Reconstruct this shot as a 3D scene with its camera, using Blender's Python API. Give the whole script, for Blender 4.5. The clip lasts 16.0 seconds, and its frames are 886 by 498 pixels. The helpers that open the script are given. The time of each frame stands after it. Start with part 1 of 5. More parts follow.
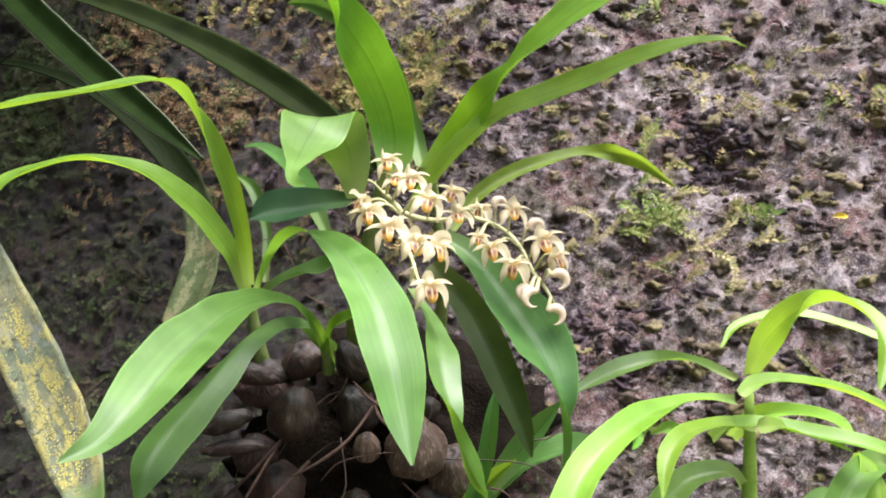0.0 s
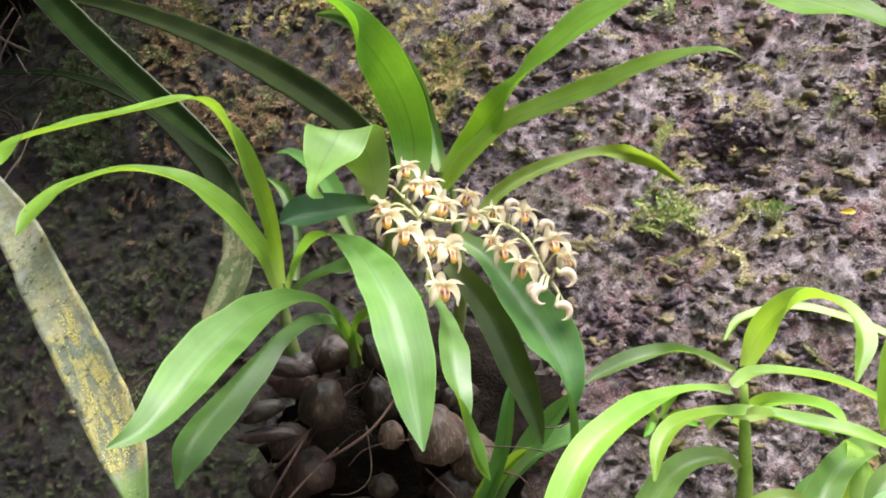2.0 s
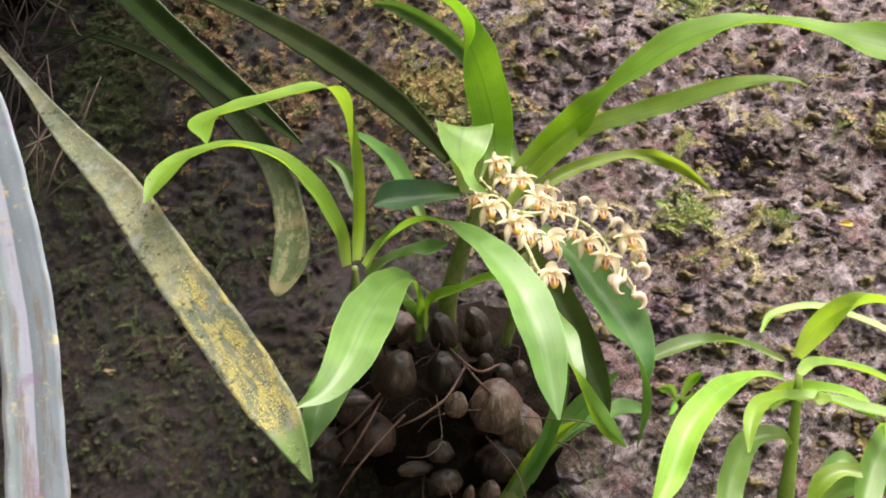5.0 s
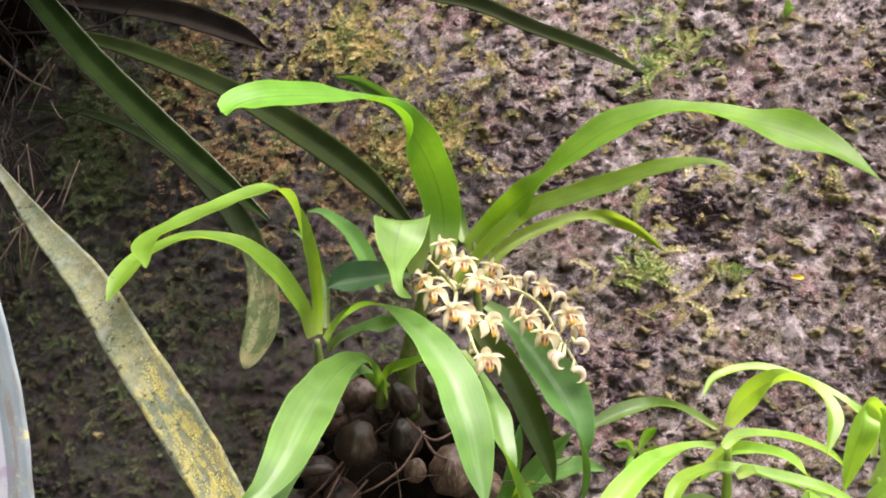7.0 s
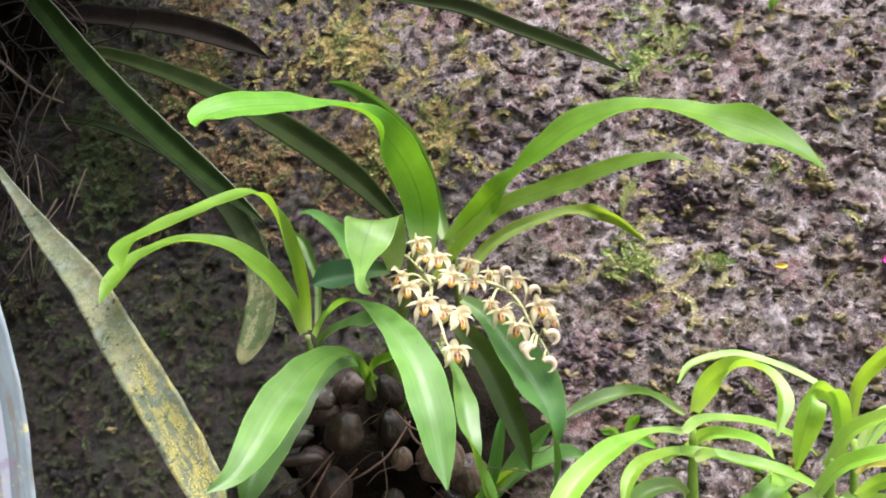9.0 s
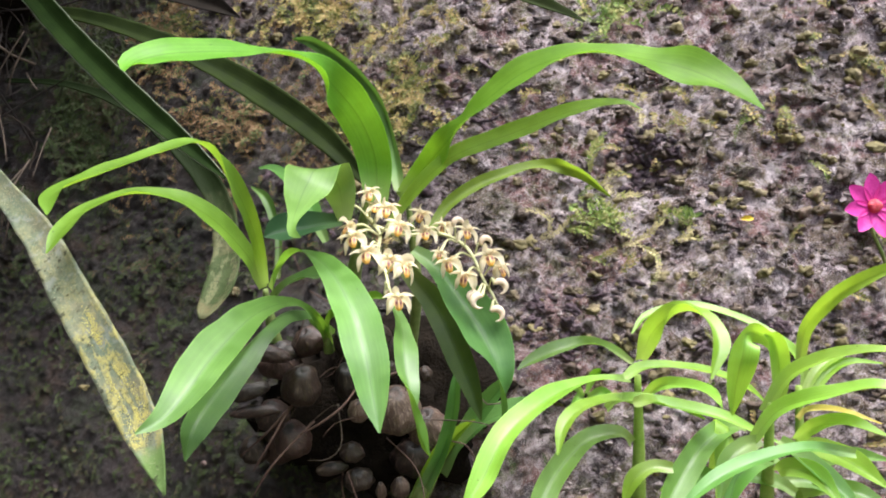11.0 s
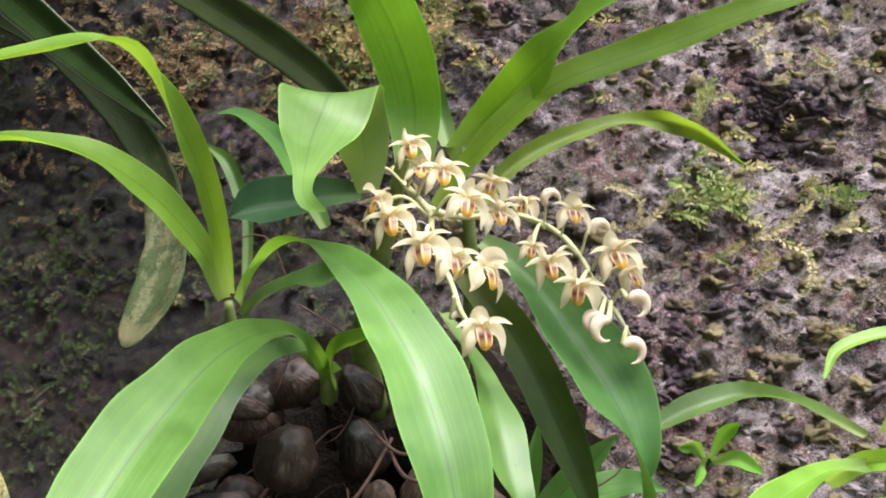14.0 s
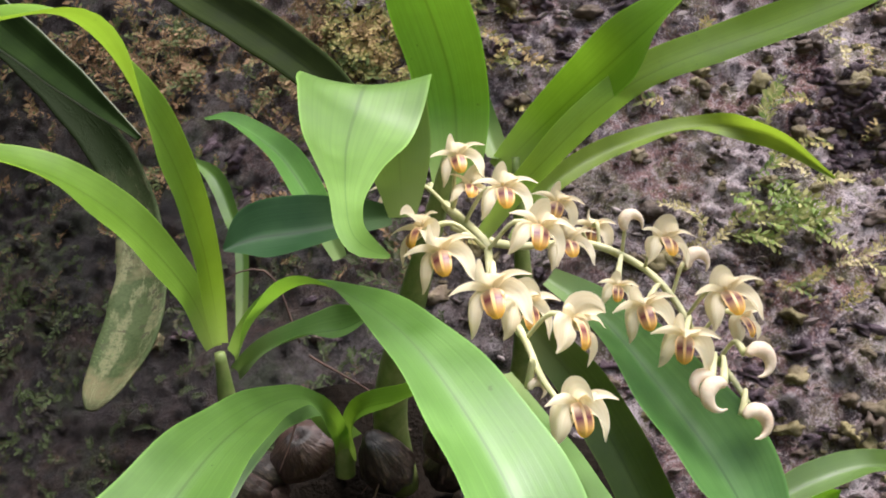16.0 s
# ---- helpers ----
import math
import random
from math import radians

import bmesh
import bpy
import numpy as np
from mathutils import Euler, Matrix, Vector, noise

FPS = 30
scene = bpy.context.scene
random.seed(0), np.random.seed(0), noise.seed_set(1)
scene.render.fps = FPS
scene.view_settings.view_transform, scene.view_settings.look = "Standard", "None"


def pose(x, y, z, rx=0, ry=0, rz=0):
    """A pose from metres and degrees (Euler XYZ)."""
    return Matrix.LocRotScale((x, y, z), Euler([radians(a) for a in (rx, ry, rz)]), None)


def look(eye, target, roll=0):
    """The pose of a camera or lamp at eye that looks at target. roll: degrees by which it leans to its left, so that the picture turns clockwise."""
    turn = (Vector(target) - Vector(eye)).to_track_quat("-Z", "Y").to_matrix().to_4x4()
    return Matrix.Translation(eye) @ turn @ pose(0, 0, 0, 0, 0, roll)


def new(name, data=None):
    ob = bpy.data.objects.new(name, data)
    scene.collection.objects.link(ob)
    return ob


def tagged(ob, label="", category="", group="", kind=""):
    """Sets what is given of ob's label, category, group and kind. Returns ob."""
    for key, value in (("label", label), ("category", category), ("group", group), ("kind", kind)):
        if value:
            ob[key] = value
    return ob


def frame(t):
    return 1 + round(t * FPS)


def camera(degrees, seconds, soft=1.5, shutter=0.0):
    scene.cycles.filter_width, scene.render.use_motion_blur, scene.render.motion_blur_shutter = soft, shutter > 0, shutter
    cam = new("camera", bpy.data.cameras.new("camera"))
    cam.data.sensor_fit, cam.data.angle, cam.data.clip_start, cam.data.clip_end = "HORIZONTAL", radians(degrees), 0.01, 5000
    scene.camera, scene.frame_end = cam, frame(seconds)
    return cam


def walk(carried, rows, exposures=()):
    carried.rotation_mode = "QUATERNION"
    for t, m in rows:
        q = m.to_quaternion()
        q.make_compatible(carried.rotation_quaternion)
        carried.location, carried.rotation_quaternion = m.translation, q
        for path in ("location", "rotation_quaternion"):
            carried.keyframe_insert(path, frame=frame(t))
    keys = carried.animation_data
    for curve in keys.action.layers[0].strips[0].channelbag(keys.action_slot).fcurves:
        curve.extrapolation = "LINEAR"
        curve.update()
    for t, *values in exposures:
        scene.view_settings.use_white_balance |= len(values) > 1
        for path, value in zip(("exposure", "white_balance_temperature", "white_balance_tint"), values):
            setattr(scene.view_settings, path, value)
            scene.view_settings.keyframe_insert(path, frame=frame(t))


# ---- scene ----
cam = camera(50.3, 16.0, 1.9)
METRES, EYE, TILT, LEAN, TURN = 0.62, 1.4, 12.0, 0.0, 0.0
ROWS = [
    (0.0, 0.0, 0.0, 0.0, 0.0, 0.0, -0.0),
    (0.5, 0.0059, -0.0131, 0.016, 1.11, 0.17, 0.32),
    (1.0, 0.0112, -0.0251, 0.0203, 1.76, 0.19, 0.67),
    (1.5, 0.0182, -0.0353, 0.0179, 2.62, -0.21, 0.74),
    (2.0, 0.0193, -0.0434, 0.0094, 2.57, -0.74, 0.59),
    (2.5, -0.0105, -0.0637, -0.0051, 0.99, -1.44, 0.2),
    (3.0, -0.0526, -0.0819, -0.0313, -0.81, -2.04, -0.92),
    (3.5, -0.0909, -0.0924, -0.0308, -2.32, -2.12, -2.12),
    (4.0, -0.1199, -0.0951, -0.0243, -3.71, -2.12, -2.58),
    (4.5, -0.1379, -0.0973, -0.0068, -4.51, -2.1, -3.03),
    (7.0, -0.0791, -0.1493, 0.0858, -2.96, -2.17, -1.3),
    (7.5, -0.0494, -0.1544, 0.0847, -2.58, -2.18, -0.23),
    (8.0, -0.0434, -0.1618, 0.092, -2.56, -1.84, -0.08),
    (8.5, -0.0366, -0.1797, 0.0919, -2.15, -1.95, -0.16),
    (9.0, -0.0196, -0.1851, 0.0895, -0.18, -2.5, 0.1),
    (9.5, 0.0041, -0.1903, 0.083, 1.13, -3.08, 0.58),
    (12.0, 0.0492, -0.1445, 0.0551, 1.22, -4.48, 0.51),
    (12.5, 0.0163, -0.0445, 0.0443, 0.76, -4.85, -0.1),
    (13.0, -0.0055, 0.0312, 0.0489, -0.22, -4.42, -0.15),
    (13.5, -0.0256, 0.0943, 0.0462, -1.64, -4.42, -0.36),
    (14.0, -0.0409, 0.1458, 0.041, -2.34, -4.15, -0.29),
    (14.5, -0.0666, 0.2001, 0.0356, -3.03, -3.96, -0.55),
    (15.0, -0.0689, 0.2146, 0.0375, -3.66, -3.77, -0.65),
    (15.5, -0.0624, 0.2291, 0.0362, -3.31, -3.53, -0.05),
    (16.0, -0.0681, 0.2583, 0.0444, -3.67, -3.41, 0.14),
]
EXPOSURES = [(0.0, 1.35, 6350, 13), (2.0, 1.34, 6350, 13), (3.0, 1.24, 6450, 12), (4.0, 1.26, 7000, 16), (7.0, 1.39, 6950, 15), (8.5, 1.38, 6500, 12), (9.5, 1.37, 6300, 10), (12.5, 1.30, 6300, 10), (14.5, 1.12, 6350, 12), (16.0, 1.06, 6350, 15)]
walk(cam, [(t, pose(0, 0, EYE, TILT, LEAN, TURN) @ pose(METRES * x, METRES * y, METRES * z, 90 + pitch, roll, yaw)) for t, x, y, z, yaw, pitch, roll in ROWS], EXPOSURES)

# ---- light ----
world = bpy.data.worlds.new("sky")
scene.world = world
world.use_nodes = True
wn, wl = world.node_tree.nodes, world.node_tree.links
SUN_AZ, SUN_EL = 32.0, 64.0
sky = wn.new("ShaderNodeTexSky")
sky.sky_type, sky.sun_disc = "NISHITA", False
sky.sun_elevation, sky.sun_rotation = radians(SUN_EL), radians(180 - SUN_AZ)
sky.air_density, sky.dust_density = 1.0, 3.0
wl.new(sky.outputs[0], wn["Background"].inputs[0])
wn["Background"].inputs[1].default_value = 0.12
sun_data = bpy.data.lights.new("sun", "SUN")
sun_data.energy, sun_data.angle, sun_data.color = 4.0, radians(45), (1.0, 0.97, 0.94)
sun = new("sun", sun_data)
az, el = radians(SUN_AZ), radians(SUN_EL)
sun.matrix_world = look((math.sin(az) * math.cos(el) * 3, -math.cos(az) * math.cos(el) * 3, 1.5 + math.sin(el) * 3), (0, 0, 1.5))


# ---- materials ----
class Nodes:
    def __init__(self, name):
        self.m = bpy.data.materials.new(name)
        self.m.use_nodes = True
        self.t = self.m.node_tree
        self.b = self.t.nodes["Principled BSDF"]
        self.out = self.t.nodes["Material Output"]

    def n(self, kind, **kw):
        node = self.t.nodes.new("ShaderNode" + kind)
        for k, v in kw.items():
            node.inputs[k].default_value = v
        return node

    def l(self, a, b):
        self.t.links.new(a, b)

    def coords(self, which="Object"):
        return self.t.nodes.new("ShaderNodeTexCoord").outputs[which]

    def noise(self, vec, scale, detail=4.0, rough=0.6):
        t = self.n("TexNoise", Scale=scale, Detail=detail, Roughness=rough)
        self.l(vec, t.inputs["Vector"])
        return t.outputs["Fac"]

    def ramp(self, fac, *stops):
        r = self.t.nodes.new("ShaderNodeValToRGB")
        e = r.color_ramp.elements
        while len(e) < len(stops):
            e.new(0.5)
        for el_, (p, c) in zip(e, stops):
            el_.position = p
            el_.color = (*c, 1) if isinstance(c, tuple) else (c, c, c, 1)
        self.l(fac, r.inputs[0])
        return r.outputs[0]

    def mix(self, fac, a, b, mode="MIX"):
        x = self.t.nodes.new("ShaderNodeMix")
        x.data_type, x.blend_type = "RGBA", mode
        for sock, v in ((x.inputs[0], fac), (x.inputs[6], a), (x.inputs[7], b)):
            if isinstance(v, (int, float)):
                sock.default_value = v
            elif isinstance(v, tuple):
                sock.default_value = (*v, 1)
            else:
                self.l(v, sock)
        return x.outputs[2]

    def math(self, op, a, b=0.0, c=0.0):
        x = self.t.nodes.new("ShaderNodeMath")
        x.operation = op
        for sock, v in zip(x.inputs, (a, b, c)):
            if isinstance(v, (int, float)):
                sock.default_value = v
            else:
                self.l(v, sock)
        return x.outputs[0]

    def bump(self, height, strength, distance):
        b = self.n("Bump", Strength=strength, Distance=distance)
        self.l(height, b.inputs["Height"])
        self.l(b.outputs[0], self.b.inputs["Normal"])
        return b.outputs[0]

    def translucent(self, colour, amount, normal=None):
        tr = self.t.nodes.new("ShaderNodeBsdfTranslucent")
        self.l(colour, tr.inputs[0])
        if normal:
            self.l(normal, tr.inputs["Normal"])
        mx = self.t.nodes.new("ShaderNodeMixShader")
        mx.inputs[0].default_value = amount
        self.l(self.b.outputs[0], mx.inputs[1])
        self.l(tr.outputs[0], mx.inputs[2])
        self.l(mx.outputs[0], self.out.inputs[0])


def leaf_material(name, dark, light, glow, rough=0.36, through_light=0.35, base_pale=(0.35, 0.45, 0.16), gloss=0.38, edge_highlight=None):
    """Blade with fine lengthwise veins, a midrib groove, small dark flecks and a paler foot."""
    k = Nodes(name)
    uv = k.coords("UV")
    sep = k.t.nodes.new("ShaderNodeSeparateXYZ")
    k.l(uv, sep.inputs[0])
    u, v = sep.outputs[0], sep.outputs[1]
    ob = k.coords("Object")
    rnd = k.t.nodes.new("ShaderNodeObjectInfo").outputs["Random"]
    mapping = k.n("Mapping")
    mapping.inputs["Scale"].default_value = (38, 7, 1)
    k.l(uv, mapping.inputs[0])
    streak = k.noise(mapping.outputs[0], 1.0, 3.0)
    blotch = k.math("MULTIPLY_ADD", k.noise(ob, 16, 3.0), 0.5, k.math("MULTIPLY", k.noise(ob, 60, 4.0), 0.5))
    dark, light = tuple(c * 0.86 for c in dark), tuple(c * 1.12 for c in light)
    col = k.mix(k.ramp(blotch, (0.38, 0.0), (0.62, 1.0)), dark, light)
    col = k.mix(k.math("MULTIPLY", k.ramp(streak, (0.35, 0.0), (0.65, 1.0)), 0.45), col, tuple(c * 0.72 for c in dark))
    rib = k.math("ABSOLUTE", k.math("SUBTRACT", u, 0.5))
    col = k.mix(k.ramp(rib, (0.0, 0.75), (0.010, 0.6), (0.024, 0.0)), col, tuple(c * 0.6 for c in dark))
    # The strap's own edge colour paints a highlight line along its rim.
    edge = k.ramp(rib, (0.47, 0.0), (0.5, 0.55))
    col = k.mix(edge, col, edge_highlight or tuple(min(1, c * 1.7) for c in light))
    foot = k.ramp(v, (0.0, 0.8), (0.022, 0.0))
    col = k.mix(foot, col, base_pale)
    fleck = k.ramp(k.noise(ob, 420, 2.0), (0.70, 0.0), (0.74, 0.8))
    patch = k.ramp(k.noise(ob, 30, 2.0), (0.5, 0.0), (0.62, 1.0))
    col = k.mix(k.math("MULTIPLY", fleck, patch), col, (0.02, 0.025, 0.008))
    hs = k.n("HueSaturation")
    k.l(col, hs.inputs["Color"])
    k.l(k.math("MULTIPLY_ADD", rnd, 0.03, 0.487), hs.inputs["Hue"])
    k.l(k.math("MULTIPLY_ADD", rnd, 0.4, 0.8), hs.inputs["Value"])
    col = hs.outputs[0]
    k.l(col, k.b.inputs["Base Color"])
    k.b.inputs["Specular IOR Level"].default_value = gloss
    k.l(k.ramp(k.noise(ob, 120, 3.0), (0.3, rough - 0.06), (0.7, rough + 0.1)), k.b.inputs["Roughness"])
    veins = k.math("SINE", k.math("MULTIPLY", u, 90.0))
    h = k.math("ADD", k.math("MULTIPLY", veins, 0.05), k.math("MULTIPLY", streak, 0.6))
    nrm = k.bump(h, 0.15, 0.0004)
    k.translucent(k.mix(0.5, col, glow), through_light, nrm)
    return k.m


def plain_material(name, a, b, scale, rough=0.6, through_light=0.0, relief=0.3, depth=0.0006, fine=None, spec=0.3):
    """Two tones mottled at two scales, with relief."""
    k = Nodes(name)
    ob = k.coords()
    big, small = k.noise(ob, scale, 4.0), k.noise(ob, scale * 5, 4.0)
    f = k.math("MULTIPLY_ADD", small, 0.5, k.math("MULTIPLY", big, 0.6))
    col = k.mix(k.ramp(f, (0.38, 0.0), (0.7, 1.0)), a, b)
    if fine:
        col = k.mix(k.ramp(small, (0.55, 0.0), (0.68, 1.0)), col, fine)
    k.l(col, k.b.inputs["Base Color"])
    k.b.inputs["Roughness"].default_value = rough
    k.b.inputs["Specular IOR Level"].default_value = spec
    nrm = k.bump(small, relief, depth)
    if through_light:
        k.translucent(col, through_light, nrm)
    return k.m


def stuff_material(name, stops, rough=0.8, through_light=0.0, scale=600, own=0.6, depth=0.0008):
    """Colour that varies from piece to piece."""
    k = Nodes(name)
    isl = k.t.nodes.new("ShaderNodeNewGeometry").outputs["Random Per Island"]
    ob = k.coords()
    f = k.math("MULTIPLY_ADD", k.noise(ob, 25 if own > 0.4 else 70, 3.0), 1.3 - own, k.math("MULTIPLY_ADD", isl, own, 0.15 - own * 0.5))
    col = k.ramp(f, *stops)
    k.l(col, k.b.inputs["Base Color"])
    k.b.inputs["Roughness"].default_value = rough
    nrm = k.bump(k.noise(ob, scale, 4.0, 0.75), 0.7, depth)
    if through_light:
        k.translucent(col, through_light, nrm)
    return k.m


def bulb_material(name, dark, light, skin):
    """Wrinkled papery skin with lengthwise ridges and a scar at the tip."""
    k = Nodes(name)
    ob = k.coords()
    flat = k.t.nodes.new("ShaderNodeVectorMath")
    flat.operation = "MULTIPLY"
    k.l(ob, flat.inputs[0])
    flat.inputs[1].default_value = (1, 1, 0)
    rim = k.t.nodes.new("ShaderNodeVectorMath")
    rim.operation = "NORMALIZE"
    k.l(flat.outputs[0], rim.inputs[0])
    wave = k.t.nodes.new("ShaderNodeVectorMath")
    wave.operation = "MULTIPLY_ADD"
    k.l(ob, wave.inputs[0])
    wave.inputs[1].default_value = (40, 40, 40)
    k.l(rim.outputs[0], wave.inputs[2])
    ridge = k.noise(wave.outputs[0], 7.0, 3.0, 0.6)
    big = k.noise(ob, 110, 4.0)
    rnd = k.t.nodes.new("ShaderNodeObjectInfo").outputs["Random"]
    col = k.mix(k.ramp(k.math("MULTIPLY_ADD", big, 0.6, k.math("MULTIPLY", rnd, 0.5)), (0.3, 0.0), (0.75, 1.0)), dark, light)
    col = k.mix(k.ramp(ridge, (0.52, 0.0), (0.66, 0.55)), col, skin)
    col = k.mix(k.ramp(k.noise(ob, 300, 4.0, 0.7), (0.58, 0.0), (0.68, 0.7)), col, tuple(c * 0.3 for c in dark))
    sep = k.t.nodes.new("ShaderNodeSeparateXYZ")
    k.l(k.coords("Generated"), sep.inputs[0])
    col = k.mix(k.ramp(sep.outputs[2], (0.955, 0.0), (0.975, 0.85)), col, tuple(c * 0.4 for c in dark))
    k.l(col, k.b.inputs["Base Color"])
    k.l(k.ramp(ridge, (0.35, 0.36), (0.65, 0.58)), k.b.inputs["Roughness"])
    k.b.inputs["Specular IOR Level"].default_value = 0.6
    k.bump(k.math("MULTIPLY_ADD", ridge, 1.0, k.math("MULTIPLY", k.noise(ob, 330, 5.0, 0.7), 0.8)), 0.55, 0.0010)
    return k.m


def wall_material():
    """Weathered greyish purple-brown rock in flakes, with crusts, algae, dark pits and shade painted over a peaty brown
    left side.
    """
    k = Nodes("rock_face")
    ob = k.coords()
    a, b, c, d = k.noise(ob, 9, 5.0), k.noise(ob, 55, 6.0, 0.75), k.noise(ob, 260, 6.0, 0.85), k.noise(ob, 900, 3.0, 0.8)
    warped = k.t.nodes.new("ShaderNodeVectorMath")
    warped.operation = "MULTIPLY_ADD"
    nz = k.n("TexNoise", Scale=90.0, Detail=3.0)
    k.l(ob, nz.inputs["Vector"])
    k.l(nz.outputs["Color"], warped.inputs[0])
    warped.inputs[1].default_value = (0.014, 0.014, 0.014)
    k.l(ob, warped.inputs[2])
    cell = k.n("TexVoronoi", Scale=115.0)
    k.l(warped.outputs[0], cell.inputs["Vector"])
    cs = k.t.nodes.new("ShaderNodeSeparateColor")
    k.l(cell.outputs["Color"], cs.inputs[0])
    f = k.math("MULTIPLY_ADD", b, 0.75, k.math("MULTIPLY", cs.outputs[0], 0.25))
    col = k.ramp(f, (0.34, (0.060, 0.038, 0.042)), (0.42, (0.19, 0.13, 0.132)), (0.50, (0.46, 0.35, 0.36)), (0.62, (0.74, 0.635, 0.66)))
    col = k.mix(k.ramp(k.noise(ob, 42, 5.0, 0.72), (0.475, 0.0), (0.55, 0.8)), col, (0.16, 0.105, 0.042))
    col = k.mix(k.ramp(k.noise(ob, 27, 5.0, 0.72), (0.515, 0.0), (0.59, 0.75)), col, (0.26, 0.088, 0.085))
    col = k.mix(k.ramp(k.noise(ob, 63, 5.0, 0.75), (0.53, 0.0), (0.60, 0.75)), col, (0.14, 0.135, 0.036))
    col = k.mix(k.ramp(k.noise(ob, 33, 5.0, 0.78), (0.535, 0.0), (0.59, 0.85)), col, (0.060, 0.032, 0.052))
    col = k.mix(k.ramp(c, (0.40, 0.75), (0.46, 0.0)), col, (0.035, 0.022, 0.020))
    col = k.mix(k.ramp(c, (0.53, 0.0), (0.59, 0.7)), col, (0.62, 0.53, 0.55))
    col = k.mix(k.ramp(d, (0.40, 0.6), (0.45, 0.0)), col, (0.03, 0.018, 0.018))
    col = k.mix(k.ramp(d, (0.56, 0.0), (0.61, 0.6)), col, (0.68, 0.60, 0.61))
    # Shade on the left and lower rock, painted as a dark peaty brown.
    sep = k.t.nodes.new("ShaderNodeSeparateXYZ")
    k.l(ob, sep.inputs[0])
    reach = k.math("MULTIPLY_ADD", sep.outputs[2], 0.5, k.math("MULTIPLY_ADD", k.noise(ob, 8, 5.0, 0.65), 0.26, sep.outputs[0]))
    painted_shade = k.ramp(k.math("SUBTRACT", reach, 0.79), (0.0, 0.96), (0.18, 0.0))
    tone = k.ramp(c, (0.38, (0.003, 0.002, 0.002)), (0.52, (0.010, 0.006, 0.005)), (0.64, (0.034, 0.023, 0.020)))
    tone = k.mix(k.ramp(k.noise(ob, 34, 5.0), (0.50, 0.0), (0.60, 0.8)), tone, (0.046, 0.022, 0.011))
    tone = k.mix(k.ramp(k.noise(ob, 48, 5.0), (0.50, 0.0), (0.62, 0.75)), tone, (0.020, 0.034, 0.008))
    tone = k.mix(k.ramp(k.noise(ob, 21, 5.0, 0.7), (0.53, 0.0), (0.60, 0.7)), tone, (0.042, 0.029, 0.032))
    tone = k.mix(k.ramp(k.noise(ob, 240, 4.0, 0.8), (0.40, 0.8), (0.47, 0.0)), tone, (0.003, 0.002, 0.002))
    col = k.mix(painted_shade, col, tone)
    k.l(col, k.b.inputs["Base Color"])
    k.l(k.ramp(c, (0.3, 0.4), (0.7, 0.85)), k.b.inputs["Roughness"])
    k.bump(k.math("MULTIPLY_ADD", c, 1.0, k.math("MULTIPLY", d, 0.7)), 1.0, 0.006)
    return k.m


OLD_FROM = 0.245


